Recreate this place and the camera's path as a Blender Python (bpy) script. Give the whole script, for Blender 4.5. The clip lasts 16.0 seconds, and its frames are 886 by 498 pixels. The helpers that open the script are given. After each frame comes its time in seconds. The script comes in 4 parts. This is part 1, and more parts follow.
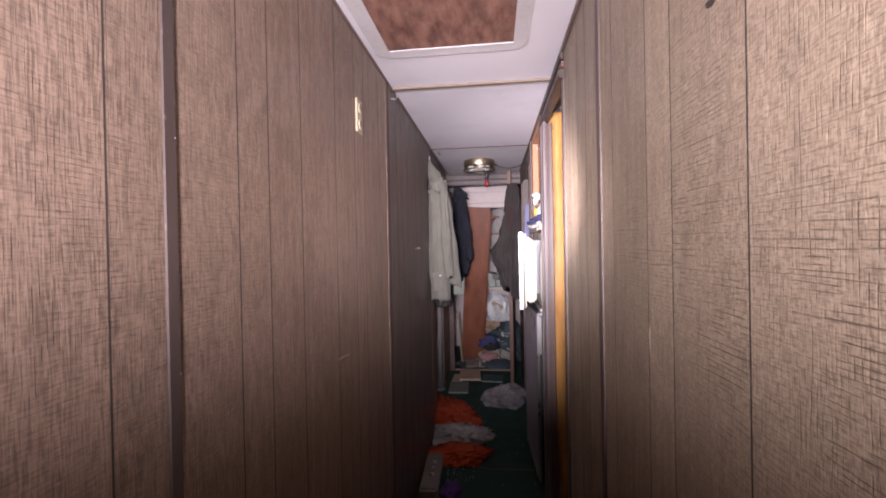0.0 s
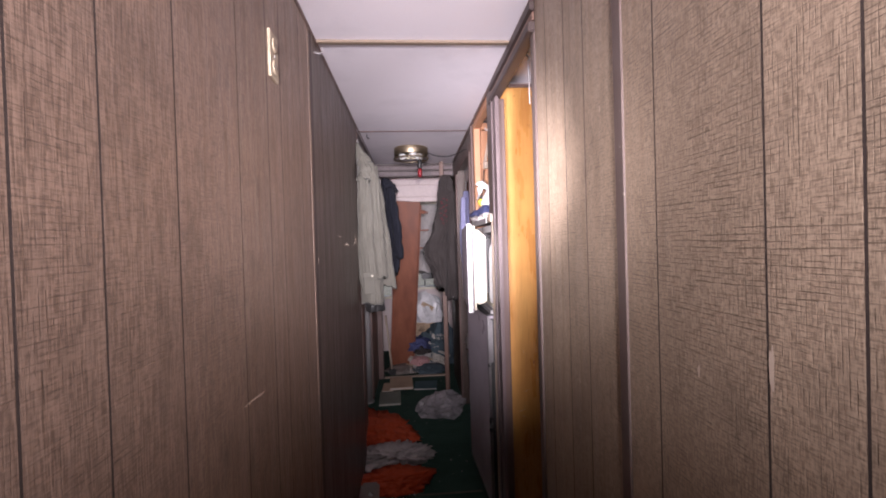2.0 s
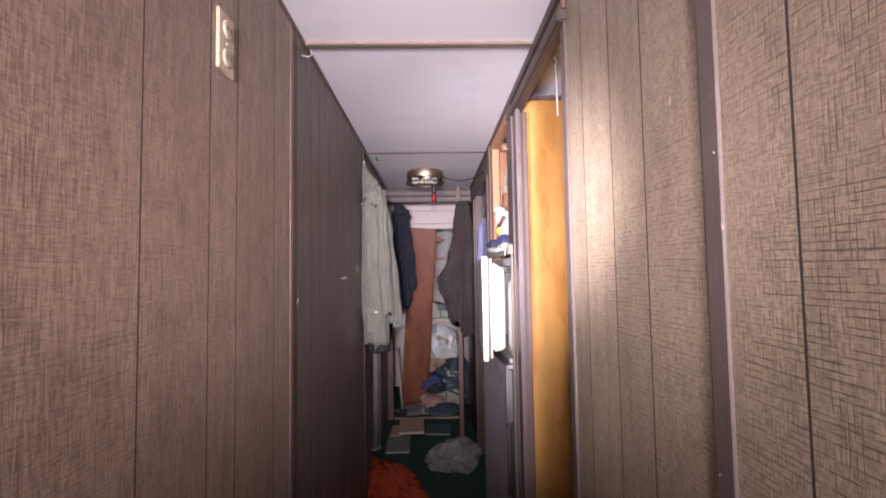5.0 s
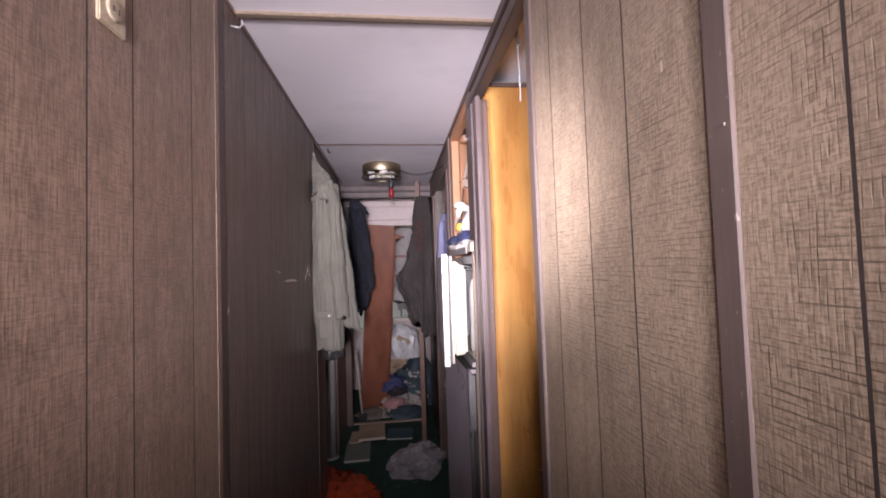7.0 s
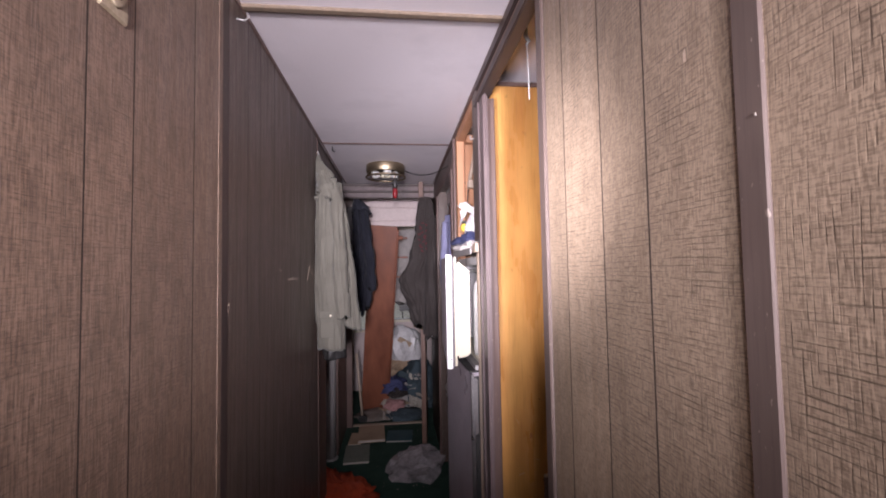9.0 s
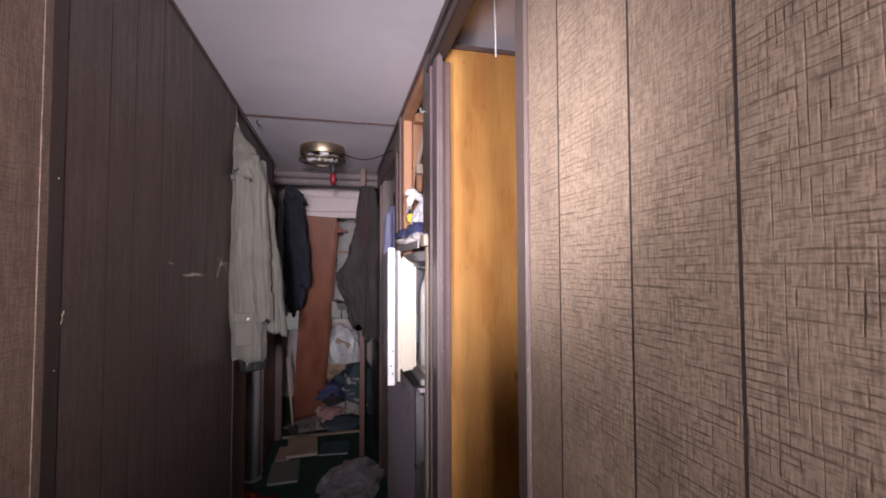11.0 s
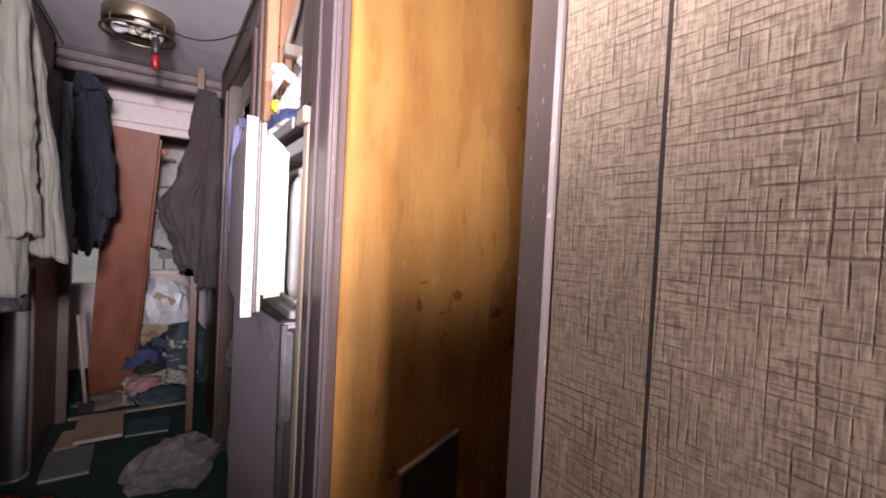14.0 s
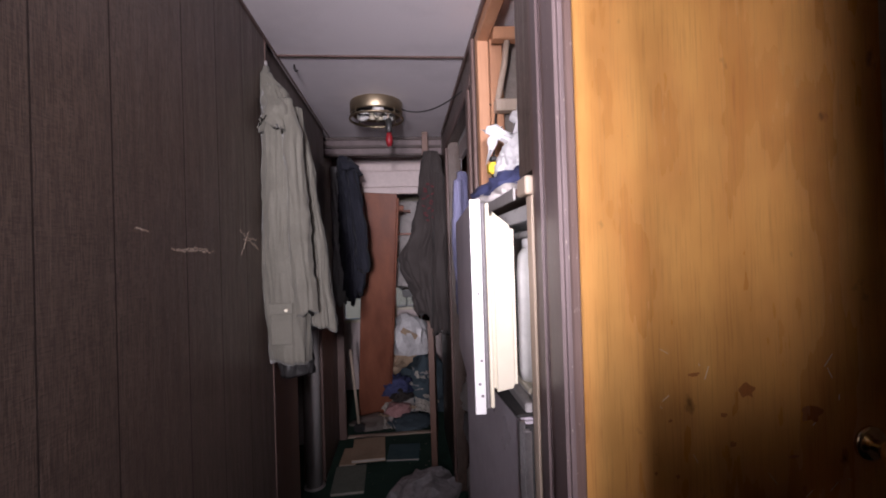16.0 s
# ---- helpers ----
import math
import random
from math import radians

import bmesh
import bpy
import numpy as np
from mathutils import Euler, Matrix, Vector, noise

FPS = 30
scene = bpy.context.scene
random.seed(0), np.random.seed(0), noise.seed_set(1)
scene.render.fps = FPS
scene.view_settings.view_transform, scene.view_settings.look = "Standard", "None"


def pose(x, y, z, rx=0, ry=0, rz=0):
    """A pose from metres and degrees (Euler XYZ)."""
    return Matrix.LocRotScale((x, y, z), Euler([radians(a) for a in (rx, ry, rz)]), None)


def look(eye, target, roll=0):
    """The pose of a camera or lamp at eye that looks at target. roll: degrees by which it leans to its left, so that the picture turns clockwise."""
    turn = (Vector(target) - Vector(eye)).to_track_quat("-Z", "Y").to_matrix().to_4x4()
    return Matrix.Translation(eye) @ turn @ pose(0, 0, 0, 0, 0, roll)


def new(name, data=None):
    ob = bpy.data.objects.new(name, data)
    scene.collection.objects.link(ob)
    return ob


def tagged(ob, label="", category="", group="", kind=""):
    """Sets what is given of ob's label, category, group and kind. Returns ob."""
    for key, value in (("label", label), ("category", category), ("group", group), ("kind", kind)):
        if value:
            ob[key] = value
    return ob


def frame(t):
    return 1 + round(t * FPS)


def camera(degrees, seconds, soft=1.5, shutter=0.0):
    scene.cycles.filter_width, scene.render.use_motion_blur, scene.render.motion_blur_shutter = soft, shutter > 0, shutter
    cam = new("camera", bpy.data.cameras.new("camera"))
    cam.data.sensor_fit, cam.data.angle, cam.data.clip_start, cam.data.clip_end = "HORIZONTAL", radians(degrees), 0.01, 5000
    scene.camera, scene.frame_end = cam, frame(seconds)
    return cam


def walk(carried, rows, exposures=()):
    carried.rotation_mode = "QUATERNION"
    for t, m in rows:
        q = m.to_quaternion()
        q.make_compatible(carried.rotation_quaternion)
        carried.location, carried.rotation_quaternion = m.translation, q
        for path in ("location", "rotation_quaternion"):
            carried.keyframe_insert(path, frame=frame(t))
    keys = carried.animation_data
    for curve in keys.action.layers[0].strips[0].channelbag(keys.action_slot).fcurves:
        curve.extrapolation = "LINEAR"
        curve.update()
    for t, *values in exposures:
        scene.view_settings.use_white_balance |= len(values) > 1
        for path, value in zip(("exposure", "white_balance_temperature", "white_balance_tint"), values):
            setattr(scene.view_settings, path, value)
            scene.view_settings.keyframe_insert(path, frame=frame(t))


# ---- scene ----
cam = camera(92.4, 16.0, soft=1.9)
PATH = [
    (0, (0.144, 0.224, 1.376), (-0.095, 2.209, 1.363), -1.1),
    (0.5, (0.14, 0.364, 1.377), (-0.067, 2.351, 1.277), -0.8),
    (1, (0.117, 0.501, 1.386), (-0.021, 2.494, 1.308), 0.3),
    (1.5, (0.022, 0.562, 1.358), (0.166, 2.557, 1.343), -1.8),
    (2, (0.022, 0.561, 1.355), (0.163, 2.556, 1.33), -1.7),
    (2.5, (0.034, 0.563, 1.355), (0.176, 2.558, 1.327), -2.3),
    (3, (0.08, 0.543, 1.396), (0.212, 2.538, 1.388), -3.4),
    (3.5, (0.068, 0.581, 1.402), (0.077, 2.58, 1.444), -3.4),
    (4, (0.074, 0.678, 1.386), (0.076, 2.677, 1.449), -2.0),
    (6.5, (0.092, 0.95, 1.402), (0.234, 2.94, 1.539), -0.8),
    (7, (0.102, 0.962, 1.401), (0.329, 2.947, 1.481), -1.9),
    (7.5, (0.098, 0.967, 1.399), (0.353, 2.95, 1.437), -2.0),
    (8, (0.1, 0.982, 1.394), (0.354, 2.966, 1.424), -1.5),
    (8.5, (0.098, 0.985, 1.394), (0.328, 2.971, 1.456), -1.0),
    (9, (0.096, 0.985, 1.394), (0.314, 2.971, 1.486), -1.0),
    (11.5, (0.134, 1.363, 1.392), (0.64, 3.298, 1.448), -0.0),
    (12, (0.105, 1.482, 1.366), (0.493, 3.444, 1.357), -0.1),
    (12.5, (0.068, 1.523, 1.341), (0.205, 3.518, 1.347), -0.5),
    (13, (0.076, 1.555, 1.304), (0.273, 3.545, 1.323), 0.2),
    (13.5, (0.118, 1.567, 1.251), (1.0, 3.362, 1.204), 1.7),
    (14, (0.136, 1.583, 1.212), (1.241, 3.249, 1.162), 2.9),
    (14.5, (0.118, 1.591, 1.26), (0.868, 3.442, 1.161), 3.6),
    (15, (0.127, 1.609, 1.321), (0.511, 3.571, 1.244), 1.2),
    (15.5, (0.146, 1.639, 1.348), (0.25, 3.636, 1.347), -0.4),
    (16, (0.147, 1.727, 1.343), (0.33, 3.719, 1.358), -1.8),
]
walk(cam, [(t, look(eye, target, roll)) for t, eye, target, roll in PATH],
     [(0, 0.0), (1, 0.08), (4, 0.1), (6.5, -0.06), (7, -0.16), (9, -0.22), (11.5, -0.72), (12, -0.6), (12.5, -0.55), (13.5, 0.05), (14, 0.1), (14.5, -0.3), (15, -0.8), (15.5, -0.65), (16, -0.55)])

XL, XR, H = -0.305, 0.41, 2.1          # corridor walls and ceiling height

# ---- light: daylight outside, the carried torch as three fixed lamps, an added floor fill ----
world = bpy.data.worlds.new("sky")
scene.world = world
world.use_nodes = True
sky = world.node_tree.nodes.new("ShaderNodeTexSky")
sky.sky_type, sky.sun_disc, sky.sun_elevation, sky.sun_rotation = "NISHITA", False, radians(41), radians(200)
world.node_tree.links.new(sky.outputs[0], world.node_tree.nodes["Background"].inputs[0])
world.node_tree.nodes["Background"].inputs[1].default_value = 0.1


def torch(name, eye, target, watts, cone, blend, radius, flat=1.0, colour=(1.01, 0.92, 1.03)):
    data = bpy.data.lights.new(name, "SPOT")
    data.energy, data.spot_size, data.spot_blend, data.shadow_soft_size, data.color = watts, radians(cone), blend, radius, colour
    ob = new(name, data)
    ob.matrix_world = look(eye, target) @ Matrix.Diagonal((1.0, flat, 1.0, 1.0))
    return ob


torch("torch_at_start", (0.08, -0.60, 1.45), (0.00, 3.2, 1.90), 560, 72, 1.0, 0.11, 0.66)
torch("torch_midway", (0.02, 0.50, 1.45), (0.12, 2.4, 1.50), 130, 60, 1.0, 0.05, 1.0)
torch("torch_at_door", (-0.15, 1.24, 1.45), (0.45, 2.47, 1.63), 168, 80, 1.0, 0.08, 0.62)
# added fill ahead of the torch's path, brightens the hall carpet
torch("hall_floor_fill", (0.06, 1.95, 1.40), (0.04, 4.1, 0.55), 11, 58, 1.0, 0.05)
sun = new("sun", bpy.data.lights.new("sun", "SUN"))
sun.data.energy, sun.data.angle, sun.data.color = 3.0, radians(0.5), (1.0, 0.95, 0.88)
sun.matrix_world = look((-3.0, -8.0, 7.5), (0, 0, 0))


# ---- materials ----
def nodes_of(name):
    m = bpy.data.materials.new(name)
    m.use_nodes = True
    nt = m.node_tree
    return m, nt, nt.nodes["Principled BSDF"]


def noise_node(nt, vec, scale, detail=4.0, rough=0.6):
    n = nt.nodes.new("ShaderNodeTexNoise")
    n.inputs["Scale"].default_value, n.inputs["Detail"].default_value, n.inputs["Roughness"].default_value = scale, detail, rough
    nt.links.new(vec, n.inputs["Vector"])
    return n.outputs[0]


def stretched(nt, scale, rot=(0, 0, 0)):
    tc = nt.nodes.new("ShaderNodeTexCoord")
    mp = nt.nodes.new("ShaderNodeMapping")
    mp.inputs["Scale"].default_value = scale
    mp.inputs["Rotation"].default_value = rot
    nt.links.new(tc.outputs["Object"], mp.inputs["Vector"])
    return mp.outputs[0]


def ramp(nt, value, lo, hi, a=0.0, b=1.0):
    r = nt.nodes.new("ShaderNodeMapRange")
    r.inputs[1].default_value, r.inputs[2].default_value, r.inputs[3].default_value, r.inputs[4].default_value = lo, hi, a, b
    nt.links.new(value, r.inputs[0])
    return r.outputs[0]


def maths(nt, op, a, b):
    n = nt.nodes.new("ShaderNodeMath")
    n.operation = op
    for i, v in enumerate((a, b)):
        if isinstance(v, (int, float)):
            n.inputs[i].default_value = v
        else:
            nt.links.new(v, n.inputs[i])
    return n.outputs[0]


def blend(nt, fac, a, b):
    n = nt.nodes.new("ShaderNodeMix")
    n.data_type = "RGBA"
    for v, i in ((fac, 0), (a, 6), (b, 7)):
        if isinstance(v, (int, float)):
            n.inputs[i].default_value = v
        elif isinstance(v, tuple):
            n.inputs[i].default_value = (*v, 1)
        else:
            nt.links.new(v, n.inputs[i])
    return n.outputs[2]


def bumped(nt, bsdf, height, strength, distance=0.002):
    b = nt.nodes.new("ShaderNodeBump")
    b.inputs["Strength"].default_value, b.inputs["Distance"].default_value = strength, distance
    nt.links.new(height, b.inputs["Height"])
    nt.links.new(b.outputs[0], bsdf.inputs["Normal"])


def random_of(nt, lo, hi):
    oi = nt.nodes.new("ShaderNodeObjectInfo")
    return ramp(nt, oi.outputs["Random"], 0, 1, lo, hi)


def surface(name, c1, c2, rough=0.6, metal=0.0, scale=(1, 1, 1), fine=60, coarse=5, bump=0.15, dirt=0.35, sheen=0.0, gloss=0.08):
    """A worn surface: colour varied at a fine and a coarse scale, with dirt and fine relief."""
    m, nt, bs = nodes_of(name)
    vec = stretched(nt, scale)
    f, c = noise_node(nt, vec, fine, 5), noise_node(nt, vec, coarse, 4)
    col = blend(nt, ramp(nt, f, 0.3, 0.7), c1, c2)
    col = blend(nt, ramp(nt, c, 0.5, 0.75, 0, dirt), col, tuple(v * 0.35 for v in c1))
    nt.links.new(col, bs.inputs["Base Color"])
    nt.links.new(ramp(nt, c, 0.3, 0.7, rough - gloss, rough + gloss), bs.inputs["Roughness"])
    bs.inputs["Metallic"].default_value = metal
    bs.inputs["Sheen Weight"].default_value = sheen
    bumped(nt, bs, f, bump)
    return m


def threads(nt, axis, pitch, jitter, cut, lo=0.45, hi=0.55):
    """Thin dark dashes in uneven rows across the axis, about pitch apart, broken by a stretched noise."""
    tc = nt.nodes.new("ShaderNodeTexCoord")
    xyz = nt.nodes.new("ShaderNodeSeparateXYZ")
    nt.links.new(tc.outputs["Object"], xyz.inputs[0])
    oi = nt.nodes.new("ShaderNodeObjectInfo")
    wander = maths(nt, "MULTIPLY", noise_node(nt, stretched(nt, jitter), 1.0, 2, 0.5), 16.0)
    phase = maths(nt, "ADD", maths(nt, "MULTIPLY", xyz.outputs[axis], 2 * math.pi / pitch), wander)
    phase = maths(nt, "ADD", phase, maths(nt, "MULTIPLY", oi.outputs["Random"], 40.0))
    line = ramp(nt, maths(nt, "SINE", phase, 0.0), 0.72, 0.97, 0.0, 1.0)
    return maths(nt, "MULTIPLY", line, ramp(nt, noise_node(nt, stretched(nt, cut), 1.0, 2, 0.5), lo, hi, 0.0, 1.0))


def panel_wood(name, light, mid, dark, hatch, tall=40, weave=0.5, rough=0.42, fine=1.0, deep=0.62, rows=0.8, stems=0.6):
    """Printed and embossed wood panelling: upright fibres crossed by long thin dark threads. tall: how short the fibres are."""
    m, nt, bs = nodes_of(name)
    warp = noise_node(nt, stretched(nt, (520 * fine, 520 * fine, tall)), 1.0, 2, 0.6)
    weft = noise_node(nt, stretched(nt, (90, 90, 480 * fine)), 1.0, 2, 0.6)
    grain = maths(nt, "ADD", maths(nt, "MULTIPLY", warp, 1.0 - weave), maths(nt, "MULTIPLY", weft, weave))
    broad = noise_node(nt, stretched(nt, (70, 70, 4)), 1.0, 3, 0.5)
    patch = noise_node(nt, stretched(nt, (5, 5, 3.5)), 1.0, 3, 0.6)
    cloud = noise_node(nt, stretched(nt, (24, 24, 11)), 1.0, 3, 0.6)
    col = blend(nt, ramp(nt, grain, 0.41, 0.57), tuple(deep * v for v in mid), light)
    col = blend(nt, ramp(nt, broad, 0.4, 0.7, 0, 0.45), col, mid)
    across = maths(nt, "MULTIPLY", threads(nt, 2, 0.0066, (2.5, 2.5, 30), (24, 24, 120), 0.42, 0.54), ramp(nt, patch, 0.34, 0.58, 0.15, rows))
    upright = maths(nt, "MULTIPLY", threads(nt, 1, 0.0060, (30, 30, 3), (130, 130, 42), 0.45, 0.56), ramp(nt, cloud, 0.38, 0.6, 0.1, stems))
    lines = maths(nt, "MAXIMUM", across, upright)
    flecks = ramp(nt, noise_node(nt, stretched(nt, (420, 420, 45)), 1.0, 2, 0.5), 0.64, 0.72, 0.0, 0.5)
    col = blend(nt, flecks, col, tuple(min(0.8, v * 1.45) for v in light))
    col = blend(nt, maths(nt, "MULTIPLY", lines, hatch), col, dark)
    col = blend(nt, ramp(nt, cloud, 0.5, 0.8, 0, 0.35), col, dark)
    hs = nt.nodes.new("ShaderNodeHueSaturation")
    nt.links.new(random_of(nt, 0.9, 1.08), hs.inputs["Value"])
    nt.links.new(col, hs.inputs["Color"])
    nt.links.new(hs.outputs[0], bs.inputs["Base Color"])
    nt.links.new(ramp(nt, broad, 0.3, 0.7, rough - 0.06, rough + 0.14), bs.inputs["Roughness"])
    bumped(nt, bs, maths(nt, "SUBTRACT", grain, maths(nt, "MULTIPLY", lines, 1.3)), 0.35, 0.001)
    return m


def stained_wood(name, light, mid, dark, rough=0.35, spots=0.0, chips=0.0):
    """Smooth varnished wood with long soft figure, and worn or bruised spots."""
    m, nt, bs = nodes_of(name)
    fig = noise_node(nt, stretched(nt, (11, 11, 2.4)), 1.0, 4, 0.55)
    pores = noise_node(nt, stretched(nt, (260, 260, 9)), 1.0, 3, 0.6)
    blot = noise_node(nt, stretched(nt, (5, 5, 4)), 1.0, 3, 0.6)
    col = blend(nt, ramp(nt, fig, 0.3, 0.7), mid, light)
    col = blend(nt, ramp(nt, pores, 0.5, 0.72, 0, 0.3), col, dark)
    col = blend(nt, ramp(nt, blot, 0.45, 0.95, 0, 0.5), col, dark)
    if chips:
        ch = noise_node(nt, stretched(nt, (170, 170, 70)), 1.0, 3, 0.6)
        col = blend(nt, ramp(nt, ch, 0.66, 0.70, 0, chips), col, (0.42, 0.35, 0.30))
    if spots:
        sp = noise_node(nt, stretched(nt, (22, 22, 15)), 1.0, 3, 0.5)
        col = blend(nt, ramp(nt, sp, 0.71, 0.80, 0, spots), col, tuple(v * 0.3 for v in dark))
    nt.links.new(col, bs.inputs["Base Color"])
    nt.links.new(ramp(nt, fig, 0.3, 0.7, rough - 0.05, rough + 0.12), bs.inputs["Roughness"])
    bumped(nt, bs, pores, 0.12, 0.0008)
    return m


WALL_R = panel_wood("hatched_panelling", (0.372, 0.285, 0.205), (0.265, 0.197, 0.140), (0.066, 0.047, 0.034), 0.70, 70, 0.47, 0.40, 0.92, 0.74, 1.0, 0.9)
WALL_L = panel_wood("grained_panelling", (0.274, 0.190, 0.143), (0.187, 0.126, 0.094), (0.045, 0.031, 0.024), 0.75, 30, 0.36, 0.40, 1.0, 0.66, 0.62, 0.7)
# WALL_L's panelling again, with the weaker light farther along put into its colour
WALL_D = panel_wood("dimmed_panelling", (0.150, 0.108, 0.088), (0.098, 0.069, 0.056), (0.034, 0.025, 0.021), 0.6, 30, 0.36, 0.36, 1.0, 0.66, 0.4, 0.7)
TRIM = stained_wood("dark_brown_trim", (0.17, 0.11, 0.095), (0.11, 0.07, 0.06), (0.05, 0.033, 0.03), 0.4, 0.0, 0.35)
CASING = stained_wood("mauve_brown_casing", (0.165, 0.122, 0.12), (0.10, 0.072, 0.073), (0.05, 0.036, 0.037), 0.4, 0.0, 0.45)
DARKTRIM = stained_wood("dark_scuffed_jamb", (0.07, 0.048, 0.042), (0.045, 0.03, 0.027), (0.03, 0.02, 0.018), 0.45, 0.0, 0.15)
GROOVE = surface("groove_shadow_board", (0.042, 0.028, 0.023), (0.024, 0.016, 0.013), 0.8, fine=140)
JAMB = stained_wood("scuffed_grey_brown_jamb", (0.125, 0.092, 0.080), (0.082, 0.058, 0.050), (0.04, 0.029, 0.026), 0.42, 0.0, 0.4)
DOORWOOD = stained_wood("amber_varnished_plywood", (0.55, 0.290, 0.085), (0.40, 0.175, 0.048), (0.13, 0.045, 0.015), 0.26, 0.75)
PANELWOOD = stained_wood("dark_red_panel_wood", (0.30, 0.105, 0.055), (0.19, 0.060, 0.032), (0.075, 0.024, 0.014), 0.5)
REDWOOD = stained_wood("red_brown_wood", (0.38, 0.135, 0.07), (0.28, 0.088, 0.044), (0.11, 0.035, 0.02), 0.4)
EDGEWOOD = stained_wood("brown_door_edge", (0.20, 0.115, 0.085), (0.14, 0.075, 0.055), (0.07, 0.04, 0.03), 0.45)
STUD = stained_wood("raw_lumber", (0.56, 0.30, 0.17), (0.46, 0.22, 0.115), (0.24, 0.10, 0.05), 0.6)
PALEWOOD = stained_wood("pale_lumber", (0.55, 0.45, 0.36), (0.45, 0.35, 0.27), (0.25, 0.18, 0.13), 0.6)
CEIL = surface("white_painted_ceiling_board", (0.80, 0.75, 0.78), (0.74, 0.69, 0.72), 0.55, fine=220, coarse=3.0, bump=0.12, dirt=0.2)
FLANGE = surface("stippled_white_hatch_frame", (0.64, 0.60, 0.60), (0.54, 0.505, 0.505), 0.6, fine=150, coarse=7, bump=0.4, dirt=0.22)
TANSTRIP = surface("tan_ceiling_batten", (0.26, 0.195, 0.14), (0.18, 0.135, 0.10), 0.5, fine=90, dirt=0.4)
MOTTLED = surface("mottled_plywood", (0.36, 0.19, 0.14), (0.12, 0.045, 0.032), 0.75, scale=(1.8, 0.6, 1), fine=17, coarse=9, bump=0.5, dirt=0.9)
CARPET = surface("green_carpet", (0.022, 0.066, 0.044), (0.012, 0.040, 0.028), 0.95, fine=420, coarse=7, bump=0.6, dirt=0.5)
SEAM = surface("dusty_carpet_seam", (0.11, 0.10, 0.07), (0.05, 0.055, 0.04), 0.9, fine=300)
WHITE = surface("white_enamel", (0.72, 0.71, 0.71), (0.67, 0.66, 0.66), 0.3, fine=30, bump=0.02, dirt=0.08)
CREAM = surface("cream_plastic_liner", (0.68, 0.63, 0.51), (0.64, 0.59, 0.47), 0.4, fine=18, bump=0.02, dirt=0.1)
GREYDOOR = surface("grey_enamel_fridge_door", (0.47, 0.43, 0.475), (0.41, 0.37, 0.41), 0.35, fine=60, coarse=4, bump=0.05, dirt=0.3)
GASKET = surface("grey_rubber_gasket", (0.20, 0.18, 0.19), (0.13, 0.12, 0.125), 0.6, fine=80)
CHROME = surface("worn_bright_metal", (0.66, 0.64, 0.64), (0.50, 0.48, 0.49), 0.3, 1.0, fine=120, dirt=0.3)
BRASS = surface("brushed_brass", (0.40, 0.33, 0.23), (0.30, 0.24, 0.16), 0.42, 1.0, scale=(1, 1, 30), fine=30, dirt=0.25)
KNOB = surface("polished_brass", (0.78, 0.68, 0.46), (0.68, 0.57, 0.36), 0.16, 1.0, fine=40, dirt=0.15, bump=0.02)
STEEL = surface("galvanised_steel", (0.46, 0.44, 0.43), (0.37, 0.35, 0.35), 0.4, 0.3, scale=(1, 1, 0.2), fine=60)
BLACK = surface("black_plastic", (0.02, 0.02, 0.02), (0.03, 0.028, 0.028), 0.45)
RED = surface("red_plastic", (0.26, 0.012, 0.02), (0.20, 0.01, 0.014), 0.4)
YELLOW = surface("yellow_plastic", (0.75, 0.55, 0.02), (0.68, 0.48, 0.02), 0.45)
PLATE = surface("yellowed_switch_plastic", (0.44, 0.36, 0.26), (0.34, 0.28, 0.20), 0.45, fine=120, coarse=30, dirt=0.5)
IVORY = surface("ivory_plastic", (0.72, 0.66, 0.52), (0.66, 0.60, 0.46), 0.4, fine=90, dirt=0.3)
BULB = surface("dusty_white_glass", (0.75, 0.74, 0.72), (0.66, 0.65, 0.63), 0.35)
COAT = surface("sage_grey_canvas", (0.142, 0.134, 0.109), (0.110, 0.104, 0.084), 0.8, fine=260, coarse=9, bump=0.06, dirt=0.3, sheen=0.15)
NAVY = surface("navy_cloth", (0.016, 0.018, 0.031), (0.010, 0.0115, 0.020), 0.85, fine=260, bump=0.25, sheen=0.06)
GREYCLOTH = surface("grey_fleece", (0.24, 0.235, 0.24), (0.18, 0.175, 0.18), 0.9, fine=220, bump=0.3)
DARKCLOTH = surface("dusty_black_cloth", (0.046, 0.036, 0.033), (0.030, 0.0235, 0.022), 0.8, fine=240, bump=0.25, sheen=0.06)
MAROON = surface("maroon_embroidery", (0.16, 0.02, 0.03), (0.10, 0.014, 0.02), 0.8)
LILAC = surface("lavender_cotton", (0.36, 0.36, 0.56), (0.28, 0.28, 0.46), 0.85, fine=240, bump=0.2)
BLUE = surface("blue_cotton", (0.075, 0.085, 0.20), (0.05, 0.06, 0.15), 0.85, fine=240, bump=0.2)
ORANGE = surface("orange_red_knit", (0.62, 0.09, 0.025), (0.48, 0.06, 0.02), 0.9, fine=260, coarse=14, bump=0.5, dirt=0.35)
WHITECLOTH = surface("soiled_white_cotton", (0.62, 0.58, 0.56), (0.46, 0.43, 0.41), 0.9, fine=160, coarse=14, bump=0.3, dirt=0.5)
PINK = surface("pink_cotton", (0.60, 0.34, 0.33), (0.5, 0.27, 0.27), 0.9, fine=160)
TEALCLOTH = surface("slate_blue_denim", (0.09, 0.125, 0.15), (0.06, 0.09, 0.11), 0.9, fine=220)
PAPER = surface("creased_paper", (0.62, 0.58, 0.52), (0.5, 0.46, 0.4), 0.8, fine=60, coarse=9, dirt=0.3)
TEAL = surface("teal_card", (0.045, 0.11, 0.125), (0.03, 0.08, 0.095), 0.6, fine=90)
